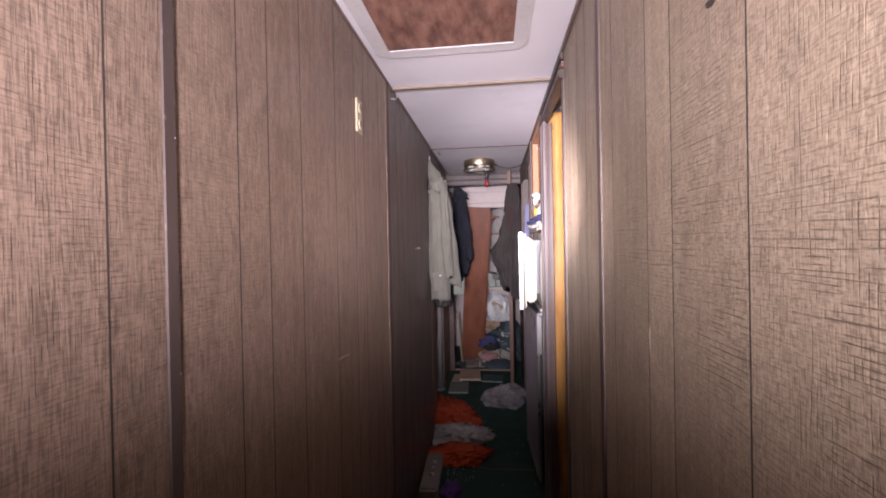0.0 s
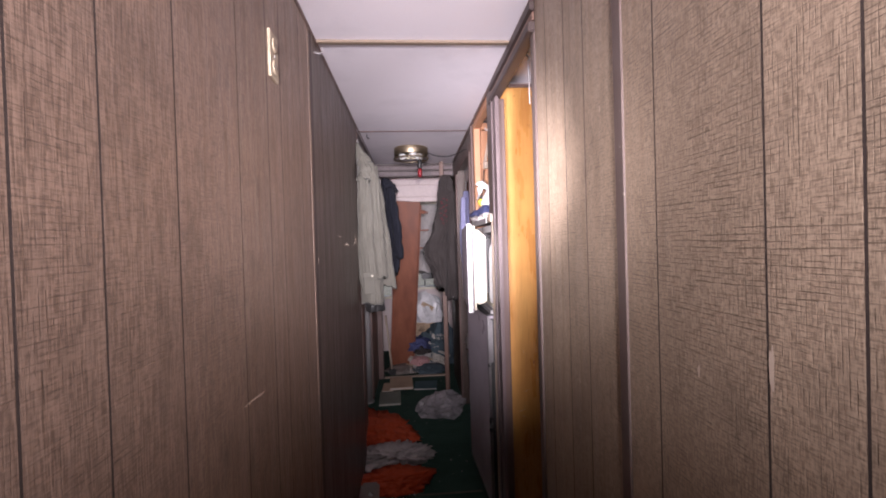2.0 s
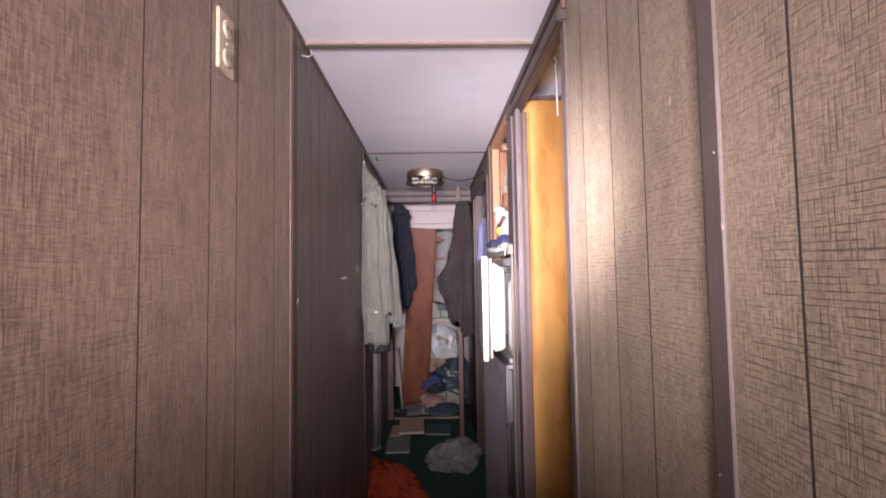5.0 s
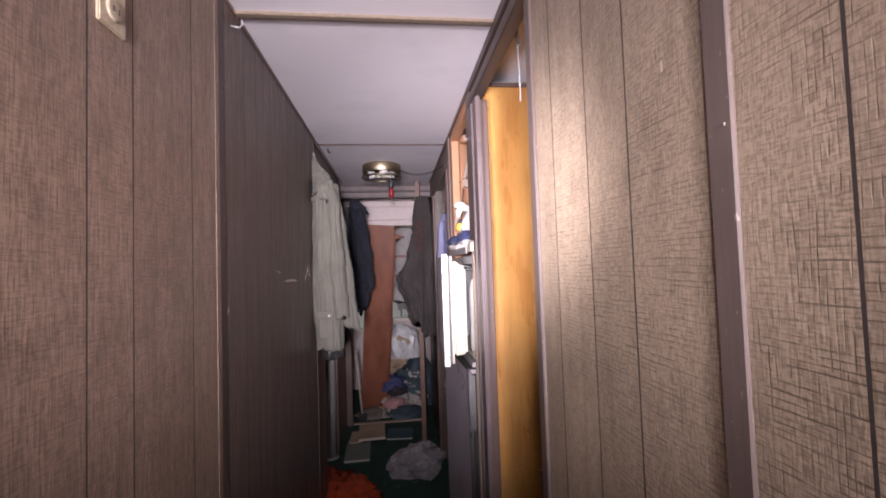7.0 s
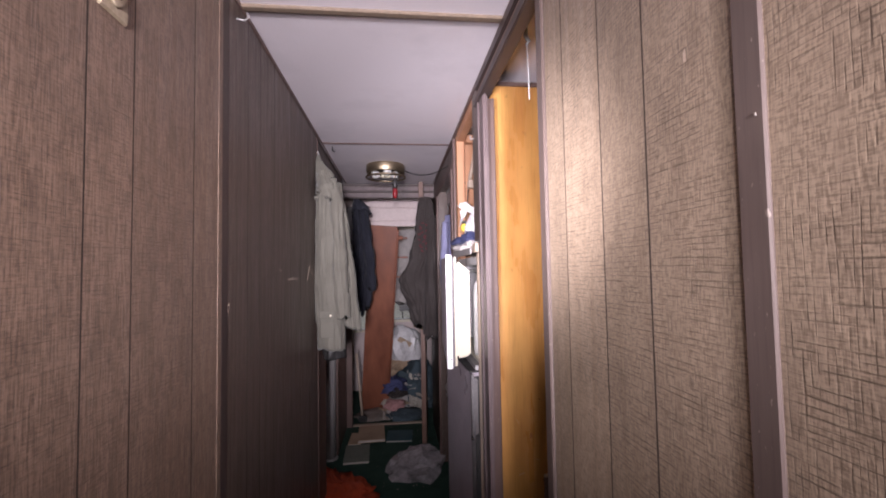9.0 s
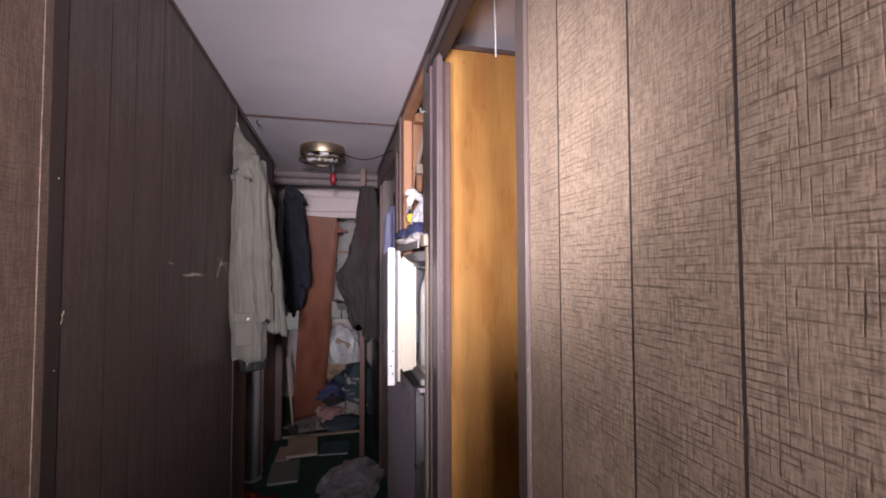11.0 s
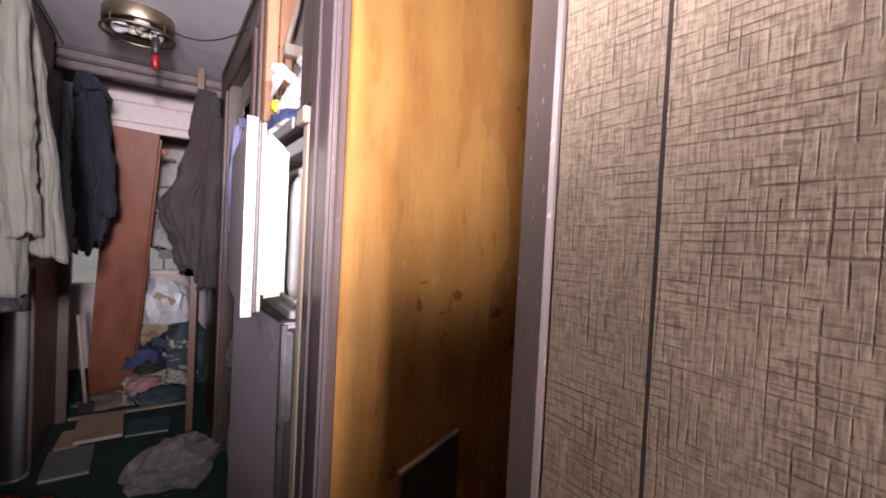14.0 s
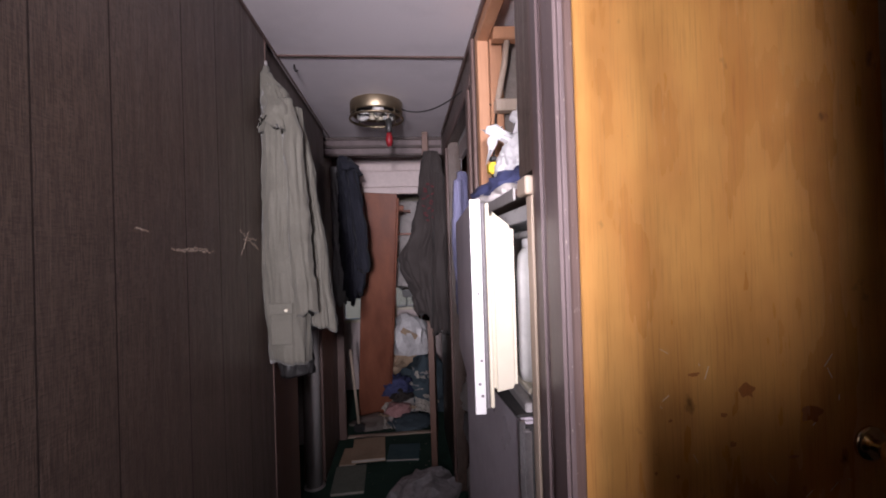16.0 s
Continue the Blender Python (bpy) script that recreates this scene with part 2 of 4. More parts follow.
TANCARD = surface("tan_cardboard", (0.52, 0.39, 0.27), (0.44, 0.32, 0.22), 0.75, fine=70)
GREENCARD = surface("grey_green_board", (0.22, 0.24, 0.20), (0.16, 0.18, 0.15), 0.7, fine=70)
PURPLE = surface("purple_cloth", (0.13, 0.05, 0.22), (0.09, 0.035, 0.16), 0.85)
CASE = surface("taupe_vinyl", (0.27, 0.23, 0.205), (0.2, 0.17, 0.15), 0.6, fine=90, dirt=0.5)
SIDING = surface("pale_painted_boards", (0.66, 0.56, 0.54), (0.58, 0.49, 0.47), 0.55, fine=40, coarse=3, dirt=0.15)
ROOM = surface("dim_room_wall", (0.50, 0.47, 0.46), (0.42, 0.39, 0.38), 0.7, fine=50, dirt=0.3)
EARTH = surface("dry_gravel", (0.40, 0.37, 0.32), (0.32, 0.29, 0.25), 0.95, fine=8, coarse=0.6)


def glassy(name, colour, alpha, rough):
    m, nt, bs = nodes_of(name)
    vec = stretched(nt, (1, 1, 1))
    n = noise_node(nt, vec, 30, 4)
    nt.links.new(ramp(nt, n, 0.3, 0.7, alpha - 0.15, alpha + 0.15), bs.inputs["Alpha"])
    bs.inputs["Base Color"].default_value = (*colour, 1)
    bs.inputs["Roughness"].default_value = rough
    bumped(nt, bs, noise_node(nt, vec, 40, 3), 0.3)
    return m


POLY = glassy("clear_grey_polythene", (0.55, 0.52, 0.54), 0.55, 0.25)
WHITEPOLY = glassy("white_polythene", (0.80, 0.79, 0.80), 0.93, 0.35)
pane_m, pane_nt, pane_bs = nodes_of("window_glass")
pane_bs.inputs["Transmission Weight"].default_value = 1.0
pane_bs.inputs["Roughness"].default_value = 0.05
PANE = pane_m


# ---- builders ----
def mesh_of(name, bm, material, smooth=False):
    me = bpy.data.meshes.new(name)
    bmesh.ops.recalc_face_normals(bm, faces=bm.faces)
    if smooth:
        for f in bm.faces:
            f.smooth = True
    bm.to_mesh(me)
    bm.free()
    me.materials.append(material)
    return me


def part(name, bm, material, parent, label="", smooth=False):
    ob = new(name, mesh_of(name, bm, material, smooth))
    if parent is not None:
        ob.parent = parent
        ob.matrix_parent_inverse = base_of(parent).inverted()
    return tagged(ob, label)


def base_of(ob):
    return ob.matrix_basis if ob.parent is None else base_of(ob.parent) @ ob.matrix_parent_inverse @ ob.matrix_basis


def thing(name, at, label, category, group="", kind=""):
    ob = new(name)
    ob.empty_display_size = 0.05
    ob.matrix_basis = Matrix.Translation(at)
    return tagged(ob, label, category, group, kind)


def single(name, bm, material, label, category, group="", kind="", smooth=False):
    return tagged(part(name, bm, material, None, "", smooth), label, category, group, kind)


def box(x0, x1, y0, y1, z0, z1, bevel=0.0, bm=None, m=None, segs=1):
    tmp = bmesh.new()
    bmesh.ops.create_cube(tmp, size=1)
    bmesh.ops.scale(tmp, vec=(x1 - x0, y1 - y0, z1 - z0), verts=tmp.verts)
    bmesh.ops.translate(tmp, vec=((x0 + x1) / 2, (y0 + y1) / 2, (z0 + z1) / 2), verts=tmp.verts)
    if bevel:
        bmesh.ops.bevel(tmp, geom=tmp.edges, offset=bevel, segments=segs, affect="EDGES")
    if m is not None:
        bmesh.ops.transform(tmp, matrix=m, verts=tmp.verts)
    if bm is None:
        return tmp
    return joined(bm, tmp)


def joined(bm, tmp):
    me = bpy.data.meshes.new("joining")
    tmp.to_mesh(me)
    tmp.free()
    bm.from_mesh(me)
    bpy.data.meshes.remove(me)
    return bm


def lathe(profile, at=(0, 0, 0), m=None, n=32, cap=True):
    """Turns a profile of (radius, height) round the z axis; m places it."""
    bm = bmesh.new()
    rings = []
    for r, z in profile:
        rings.append([bm.verts.new((max(r, 1e-4) * math.cos(2 * math.pi * i / n), max(r, 1e-4) * math.sin(2 * math.pi * i / n), z)) for i in range(n)])
    for a, b in zip(rings, rings[1:]):
        for i in range(n):
            bm.faces.new((a[i], a[(i + 1) % n], b[(i + 1) % n], b[i]))
    if cap:
        bm.faces.new(rings[0])
        bm.faces.new(rings[-1])
    else:
        for i in range(n):
            bm.faces.new((rings[-1][i], rings[-1][(i + 1) % n], rings[0][(i + 1) % n], rings[0][i]))
    if m is not None:
        bmesh.ops.transform(bm, matrix=m, verts=bm.verts)
    bmesh.ops.translate(bm, vec=at, verts=bm.verts)
    return bm


def tube(points, radius, n=8):
    """A round rod or wire along the points."""
    bm = bmesh.new()
    pts = [Vector(p) for p in points]
    rings = []
    for i, p in enumerate(pts):
        d = (pts[min(i + 1, len(pts) - 1)] - pts[max(i - 1, 0)]).normalized()
        u = d.orthogonal().normalized()
        if abs(d.z) < 0.95:
            u = d.cross(Vector((0, 0, 1))).normalized()
        v = d.cross(u)
        rings.append([bm.verts.new(p + radius * (math.cos(2 * math.pi * k / n) * u + math.sin(2 * math.pi * k / n) * v)) for k in range(n)])
    for a, b in zip(rings, rings[1:]):
        for k in range(n):
            bm.faces.new((a[k], a[(k + 1) % n], b[(k + 1) % n], b[k]))
    bm.faces.new(rings[0])
    bm.faces.new(rings[-1])
    return bm


def sagging(a, b, sag, n=12):
    a, b = Vector(a), Vector(b)
    return [a.lerp(b, i / n) - Vector((0, 0, sag * 4 * (i / n) * (1 - i / n))) for i in range(n + 1)]


def hung(sections, seed, folds=5, depth=0.018, n=84, rows=64, turn=0.0, ragged=0.02):
    """Hanging cloth: a loft through sections (z, x, y, half width, half depth), top to bottom, with folds that deepen to the hem."""
    rng = random.Random(seed)
    ph = [rng.uniform(0, 6.28) for _ in range(4)]
    bm = bmesh.new()
    rings = []
    z_top, z_end = sections[0][0], sections[-1][0]
    for j in range(rows + 1):
        s = j / rows
        z = z_top + (z_end - z_top) * s
        k = 0
        while k < len(sections) - 2 and z < sections[k + 1][0]:
            k += 1
        a, b = sections[k], sections[k + 1]
        f = min(1, max(0, (a[0] - z) / max(1e-6, a[0] - b[0])))
        f = f * f * (3 - 2 * f)
        x, y, w, d = (a[i] + (b[i] - a[i]) * f for i in (1, 2, 3, 4))
        ring = []
        for i in range(n):
            t = 2 * math.pi * i / n
            gain = 0.25 + 1.3 * abs(noise.noise((2 * math.cos(t), 2 * math.sin(t) + seed * 2.3, 2.5 * s)))
            bend = 2.2 * noise.noise((1.5 * math.cos(t) + seed, 1.5 * math.sin(t), 2.2 * s))
            wave = gain * (math.sin(folds * t + ph[0] + bend + 1.6 * math.sin(2.4 * s + ph[1])) + 0.6 * math.sin((2 * folds + 1) * t + ph[2] - 3 * s + 2 * bend))
            long = abs(noise.noise((4.5 * math.cos(t) + seed, 4.5 * math.sin(t), 3.2 * s + 0.8 * math.sin(t))))
            short = abs(noise.noise((7 * math.cos(t), 7 * math.sin(t) + seed, 13 * s + 3 * math.cos(t))))
            crease = 1.6 * (0.5 - 2.2 * long) + 0.8 * (0.4 - 2.0 * short)
            r = 1 + (depth * wave * (0.3 + 0.9 * s) + 0.9 * depth * crease) / max(0.03, (w + d) / 2)
            c, e = math.cos(t) * w * r, math.sin(t) * d * r
            hem = ragged * (math.sin(2 * t + ph[3]) + 0.5 * math.sin(5 * t)) * max(0.0, s - 0.8) * 5
            ring.append(bm.verts.new((x + c * math.cos(turn) - e * math.sin(turn), y + c * math.sin(turn) + e * math.cos(turn), z + hem)))
        rings.append(ring)
    for a, b in zip(rings, rings[1:]):
        for i in range(n):
            bm.faces.new((a[i], a[(i + 1) % n], b[(i + 1) % n], b[i]))
    bm.faces.new(rings[0])
    centre = Vector((sections[-1][1], sections[-1][2], z_end + 0.10))
    tip = bm.verts.new(centre)
    last = rings[-1]
    for i in range(n):
        bm.faces.new((last[i], last[(i + 1) % n], tip))
    return bm


def heap(size, seed, sharp=0.35, subdiv=4, freq=3.0):
    """Crumpled cloth or film lying in a heap: a flattened lump with sharp ridges, its base at z = 0."""
    bm = bmesh.new()
    bmesh.ops.create_icosphere(bm, subdivisions=subdiv, radius=1.0)
    off = Vector((seed * 3.7, seed * 1.9, seed * 5.3))
    for v in bm.verts:
        p = v.co.copy()
        ridge = 1 - 2 * abs(noise.noise(p * freq + off))
        fine = 1 - 2 * abs(noise.noise(p * freq * 2.7 + off))
        lump = noise.noise(p * 1.3 + off)
        r = 1 + 0.35 * lump + sharp * (0.45 * ridge + 0.25 * fine - 0.3)
        q = p * r
        v.co = (q.x * size[0], q.y * size[1], max(0.0, q.z * 0.8 + 0.2) * size[2])
    return bm


def sheet(w, h, seed, lift=0.02, n=14, curl=0.0):
    """A thin creased sheet of paper or cloth, centred at the origin, its lowest point at z = 0."""
    bm = bmesh.new()
    grid = []
    for j in range(n + 1):
        row = []
        for i in range(n + 1):
            x, y = (i / n - 0.5), (j / n - 0.5)
            z = lift * abs(noise.noise((x * 4 + seed, y * 4, seed * 0.7))) * 2 + curl * x * x
            row.append(Vector((x * w * (1 + 0.1 * noise.noise((seed, y * 5, 0))), y * h * (1 + 0.1 * noise.noise((x * 5, seed, 0))), z)))
        grid.append(row)
    top = [[bm.verts.new(p + Vector((0, 0, 0.0015))) for p in r] for r in grid]
    low = [[bm.verts.new(p) for p in r] for r in grid]
    for j in range(n):
        for i in range(n):
            bm.faces.new((top[j][i], top[j][i + 1], top[j + 1][i + 1], top[j + 1][i]))
            bm.faces.new((low[j][i], low[j + 1][i], low[j + 1][i + 1], low[j][i + 1]))
    for k in range(n):
        bm.faces.new((top[0][k], low[0][k], low[0][k + 1], top[0][k + 1]))
        bm.faces.new((top[n][k], top[n][k + 1], low[n][k + 1], low[n][k]))
        bm.faces.new((top[k][0], top[k + 1][0], low[k + 1][0], low[k][0]))
        bm.faces.new((top[k][n], low[k][n], low[k + 1][n], top[k + 1][n]))
    return bm


def placed(bm, m):
    bmesh.ops.transform(bm, matrix=m, verts=bm.verts)
    return bm


def structure(name, bm, material, label, category="wall"):
    return single(name, bm, material, label, category, "", "structure")


def planks(wall, x_face, side, cuts, z0, z1, material):
    """Panelling strips between the grooves at cuts, each a piece of its own; side +1: the room lies towards +x."""
    for a, b in zip(cuts, cuts[1:]):
        xa, xb = sorted((x_face, x_face - side * 0.006))
        part("plank", box(xa, xb, a + 0.0017, b - 0.0017, z0, z1), material, wall)
    for a in cuts[1:-1]:
        xa, xb = sorted((x_face - side * 0.00005, x_face - side * 0.006))
        part("groove", box(xa, xb, a - 0.0017, a + 0.0017, z0, z1), GROOVE, wall)


# ---- the corridor's shell ----
structure("ground", box(-60, 60, -60, 60, -0.62, -0.55), EARTH, "pale dry gravel outside", "ground")
floor = structure("floor", box(-1.52, 1.97, -2.08, 6.2, -0.10, 0.0), CARPET, "dirty dark green carpet with crumbs and dust", "floor")
part("carpet_seam", box(XL + 0.01, 0.36, 2.835, 2.852, 0.0, 0.004, 0.0015), SEAM, floor, "dusty tan seam across the carpet")
part("threshold", box(XL, 0.36, 4.895, 4.935, 0.0, 0.012, 0.004), PALEWOOD, floor, "worn pale wooden threshold strip")

# ceiling with the square hatch
HX0, HX1, HY0, HY1 = -0.228, 0.226, 1.30, 1.767
cb = bmesh.new()
CX0, CX1, CY0, CY1 = HX0 - 0.006, HX1 + 0.006, HY0 - 0.006, HY1 + 0.006
for x0, x1, y0, y1 in ((-1.52, 1.97, -2.08, CY0), (-1.52, 1.97, CY1, 4.93), (-1.52, CX0, CY0, CY1), (CX1, 1.97, CY0, CY1)):
    box(x0, x1, y0, y1, H, H + 0.05, 0, cb)
structure("ceiling", cb, CEIL, "off-white painted ceiling boards with faint stains", "ceiling")
structure("ceiling_far", box(-1.52, 1.97, 4.93, 6.2, 2.42, 2.47), CEIL, "off-white ceiling of the far room", "ceiling")
structure("ceiling_step", box(-1.52, 1.97, 4.93, 4.97, H, 2.42), CEIL, "white step in the ceiling at the far room", "ceiling")

hatch = thing("ceiling_hatch", ((HX0 + HX1) / 2, (HY0 + HY1) / 2, H), "open ceiling vent hole with bare mottled plywood above a white frame", "ceiling hatch")
part("backing", box(HX0 - 0.004, HX1 + 0.004, HY0 - 0.004, HY1 + 0.004, H + 0.004, H + 0.020), MOTTLED, hatch, "stained mottled brown plywood")
fl = bmesh.new()
ring_in, ring_out = [], []
for cx, cy, a0 in ((1, 1, 0), (0, 1, 90), (0, 0, 180), (1, 0, 270)):
    for k in range(7):
        a = radians(a0 + 15 * k)
        rx, ry = (HX1 - 0.01 if cx else HX0 + 0.01), (HY1 - 0.01 if cy else HY0 + 0.01)
        ring_in.append((rx + 0.01 * math.cos(a), ry + 0.01 * math.sin(a)))
        ring_out.append((rx + 0.062 * math.cos(a), ry + 0.062 * math.sin(a)))
levels = [(ring_in, H + 0.0002), (ring_in, H - 0.0015), (ring_out, H - 0.004), (ring_out, H + 0.002)]
vs = [[fl.verts.new((x, y, z)) for x, y in ring] for ring, z in levels]
for a, b in zip(vs, vs[1:]):
    for i in range(len(a)):
        fl.faces.new((a[i], a[(i + 1) % len(a)], b[(i + 1) % len(b)], b[i]))
part("frame", fl, FLANGE, hatch, "chipped stippled white frame with rounded corners")


def batten_across(y, w, t, material, label):
    ob = structure("ceiling_trim", box(-0.309, 0.40, y - w / 2, y + w / 2, H - t, H, 0.003), material, label, "trim")
    return ob


batten_across(2.128, 0.024, 0.010, TANSTRIP, "tan wooden batten over a ceiling joint")
# dark strip draws the shade on the batten's far side
batten_across(2.146, 0.010, 0.005, TRIM, "thin dark strip for the shade beside the tan batten")
batten_across(3.358, 0.014, 0.006, TRIM, "thin brown batten over a ceiling joint")

# left wall
wl = structure("wall_left", box(XL - 0.07, XL - 0.0065, -2.0, 3.212, 0.0, H), GROOVE, "brown wood-grain panelled corridor wall with dark grooves")
left_cuts = [-2.0, -1.66, -1.25, -0.86, -0.45, -0.20, 0.08, 0.28, 0.50, 0.671, 0.768]
planks(wl, XL, 1, left_cuts, 0.0, H, WALL_L)
planks(wl, XL, 1, [0.768, 0.932, 1.036, 1.184, 1.405, 1.577, 1.679, 1.876, 2.012], 0.0, H, WALL_L)
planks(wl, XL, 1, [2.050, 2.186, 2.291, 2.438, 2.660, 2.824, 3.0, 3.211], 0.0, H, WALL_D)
part("batten", box(XL - 0.001, XL + 0.003, 0.757, 0.781, 0.0, H - 0.02, 0.0018), DARKTRIM, wl, "narrow dark brown joint batten")
part("batten", box(XL - 0.006, XL + 0.001, 2.013, 2.049, 0.0, H - 0.02, 0.0008), DARKTRIM, wl, "narrow dark brown joint batten")
part("batten", box(XL - 0.004, XL + 0.0012, 1.992, 2.012, 0.0, H - 0.02, 0.0006), WALL_L, wl, "raised panel edge")
part("end_cap", box(XL - 0.07, XL + 0.002, 3.2125, 3.226, 0.0, H, 0.002), TRIM, wl, "dark wall end")
X2 = -0.360
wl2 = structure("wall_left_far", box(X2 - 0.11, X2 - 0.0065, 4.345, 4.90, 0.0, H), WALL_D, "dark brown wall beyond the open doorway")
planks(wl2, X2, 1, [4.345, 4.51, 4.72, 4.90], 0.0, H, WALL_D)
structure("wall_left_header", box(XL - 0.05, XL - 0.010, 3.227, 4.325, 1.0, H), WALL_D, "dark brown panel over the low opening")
part("end_jamb", box(X2 + 0.0005, X2 + 0.052, 4.880, 4.918, 0.0, 1.788, 0.003), TRIM, wl2, "dark brown jamb of the far opening")
part("jamb", box(X2 - 0.12, X2 + 0.004, 4.325, 4.344, 0.0, 2.0, 0.003), TRIM, wl2, "dark brown door jamb")
structure("trim_left", box(XL, XL + 0.004, -2.0, 4.88, H - 0.014, H - 0.0005, 0.003), TRIM, "dark brown strip under the ceiling", "trim")

# right wall, up to the doorway
wr = structure("wall_right", box(XR + 0.0065, XR + 0.06, -2.0, 1.829, 0.0, H), GROOVE, "tan-brown hatched wood panelling with grooves and a joint batten")
planks(wr, XR, -1, [-2.0, -1.6, -1.2, -0.83, -0.46, -0.14, 0.08, 0.30, 0.52, 0.706, 0.899, 1.003, 1.212, 1.316, 1.483, 1.600, 1.740, 1.829], 0.0, H, WALL_R)
part("batten", box(XR - 0.004, XR + 0.001, 1.306, 1.338, 0.0, H - 0.02, 0.0018), JAMB, wr, "grey-brown joint batten")
part("batten", box(XR - 0.003, XR + 0.001, 0.034, 0.060, 0.0, H - 0.02, 0.0018), TRIM, wr, "grey-brown joint batten")
part("jamb", box(XR - 0.006, XR + 0.075, 1.830, 1.866, 0.0, 1.99, 0.003), JAMB, wr, "scuffed mauve-brown door jamb")
wh = structure("wall_right_header", box(XR + 0.001, XR + 0.018, 1.830, 2.60, 2.02, H), WALL_D, "dark strip over the doorway")
for k, (x, z0, z1) in enumerate(((0.396, 2.055, 2.085), (0.402, 2.022, 2.054), (0.390, 1.99, 2.021))):
    part("moulding", box(x, XR + (0.018 if k == 2 else 0.0), 1.830, 2.525, z0, z1, 0.004, segs=2), (DARKTRIM, EDGEWOOD, DARKTRIM)[k], wh, "stepped dark brown head moulding")
structure("trim_right", box(XR - 0.010, XR, -2.0, 4.40, H - 0.018, H - 0.0005, 0.003), TRIM, "dark brown strip under the ceiling", "trim")

# far side of the doorway: jamb, casing, strip, fridge niche
wj = structure("wall_right_middle", box(XR + 0.001, XR + 0.09, 2.508, 2.53, 0.0, 2.02), TRIM, "door post between doorway and fridge niche")
part("jamb", box(XR + 0.001, XR + 0.035, 2.425, 2.469, 0.0, 1.99, 0.003), TRIM, wj, "mauve-brown door jamb")
part("casing", box(XR - 0.016, XR, 2.378, 2.442, 0.0, 1.99, 0.006, segs=2), CASING, wj, "moulded mauve-brown casing")
part("casing", box(XR - 0.012, XR, 2.443, 2.462, 0.0, 1.99, 0.005, segs=2), TRIM, wj, "moulded dark casing bead")
part("casing", box(XR - 0.017, XR, 2.463, 2.500, 0.0, 2.02, 0.005, segs=2), CASING, wj, "moulded mauve-brown casing")
part("casing", box(XR - 0.012, XR, 2.501, 2.530, 0.0, 2.02, 0.005, segs=2), TRIM, wj, "moulded dark casing bead")
part("panel", box(XR - 0.006, XR + 0.014, 2.532, 2.640, 1.500, H - 0.02, 0.002), WALL_D, wj, "dark panel beside the shelf")
part("stile", box(XR - 0.014, XR + 0.02, 2.532, 2.568, 0.0, 1.450, 0.003), PALEWOOD, wj, "pale bare niche edge")

nb = structure("niche_back", box(1.02, 1.06, 2.52, 3.3, 0.0, H), ROOM, "plain back wall of the fridge niche")
structure("niche_side_near", box(XR + 0.09, 1.02, 2.53, 2.556, 0.0, H), ROOM, "plain side of the fridge niche")
structure("niche_side_far", box(XR + 0.09, 1.02, 3.172, 3.20, 0.0, H), CASE, "bare grey-brown side of the fridge niche")
frame_up = thing("wall_stud", (0.45, 3.15, 0.0), "bare orange-brown lumber studs framing the niche", "stud")
part("stud", box(XR + 0.001, XR + 0.040, 3.125, 3.171, 0.0, H - 0.02, 0.003), STUD, frame_up)
part("stud", box(XR + 0.044, XR + 0.088, 3.130, 3.171, 0.0, H - 0.02, 0.003), STUD, frame_up)
part("top_plate", box(XR + 0.001, XR + 0.04, 2.64, 3.123, 2.045, H - 0.001, 0.003), STUD, frame_up)
part("cross_block", box(XR + 0.05, XR + 0.32, 3.085, 3.122, 1.80, 1.84, 0.003), PALEWOOD, frame_up, "pale wooden cross block")
part("back_beam", box(XR + 0.042, XR + 0.34, 3.06, 3.10, 2.024, 2.064, 0.003), STUD, frame_up)

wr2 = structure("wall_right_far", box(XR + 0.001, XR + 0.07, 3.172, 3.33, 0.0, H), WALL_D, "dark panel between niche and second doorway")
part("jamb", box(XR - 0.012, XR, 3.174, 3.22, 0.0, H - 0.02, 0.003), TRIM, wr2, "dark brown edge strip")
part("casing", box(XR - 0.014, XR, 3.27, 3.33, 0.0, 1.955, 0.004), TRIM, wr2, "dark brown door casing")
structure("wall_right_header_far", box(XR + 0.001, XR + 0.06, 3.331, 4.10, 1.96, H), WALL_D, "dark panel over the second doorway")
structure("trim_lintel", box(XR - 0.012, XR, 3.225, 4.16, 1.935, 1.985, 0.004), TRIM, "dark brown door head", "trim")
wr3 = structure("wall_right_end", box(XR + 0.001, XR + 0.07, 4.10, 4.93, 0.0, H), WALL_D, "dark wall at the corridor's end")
part("casing", box(XR - 0.016, XR, 4.10, 4.16, 0.0, 1.93, 0.004), TRIM, wr3, "dark brown door casing")
part("casing", box(XR - 0.012, XR, 4.18, 4.23, 0.0, 1.95, 0.004), TRIM, wr3, "dark brown door casing")

# lintel at the corridor's end
# the mauve-brown CASING colour holds the shade that lies on this board
lint = structure("lintel", box(-0.36, 0.44, 4.49, 4.53, 1.99, H), CASING, "pale header board across the corridor's end, its shade put into the colour", "trim")
part("strip", box(-0.36, 0.44, 4.480, 4.489, 2.078, 2.098, 0.002), DARKTRIM, lint, "dark strip")
part("strip", box(-0.36, 0.44, 4.476, 4.489, 2.025, 2.043, 0.004), DARKTRIM, lint, "dark strip")
part("strip", box(-0.36, 0.44, 4.476, 4.53, 1.975, 1.990, 0.004), DARKTRIM, lint, "dark strip")

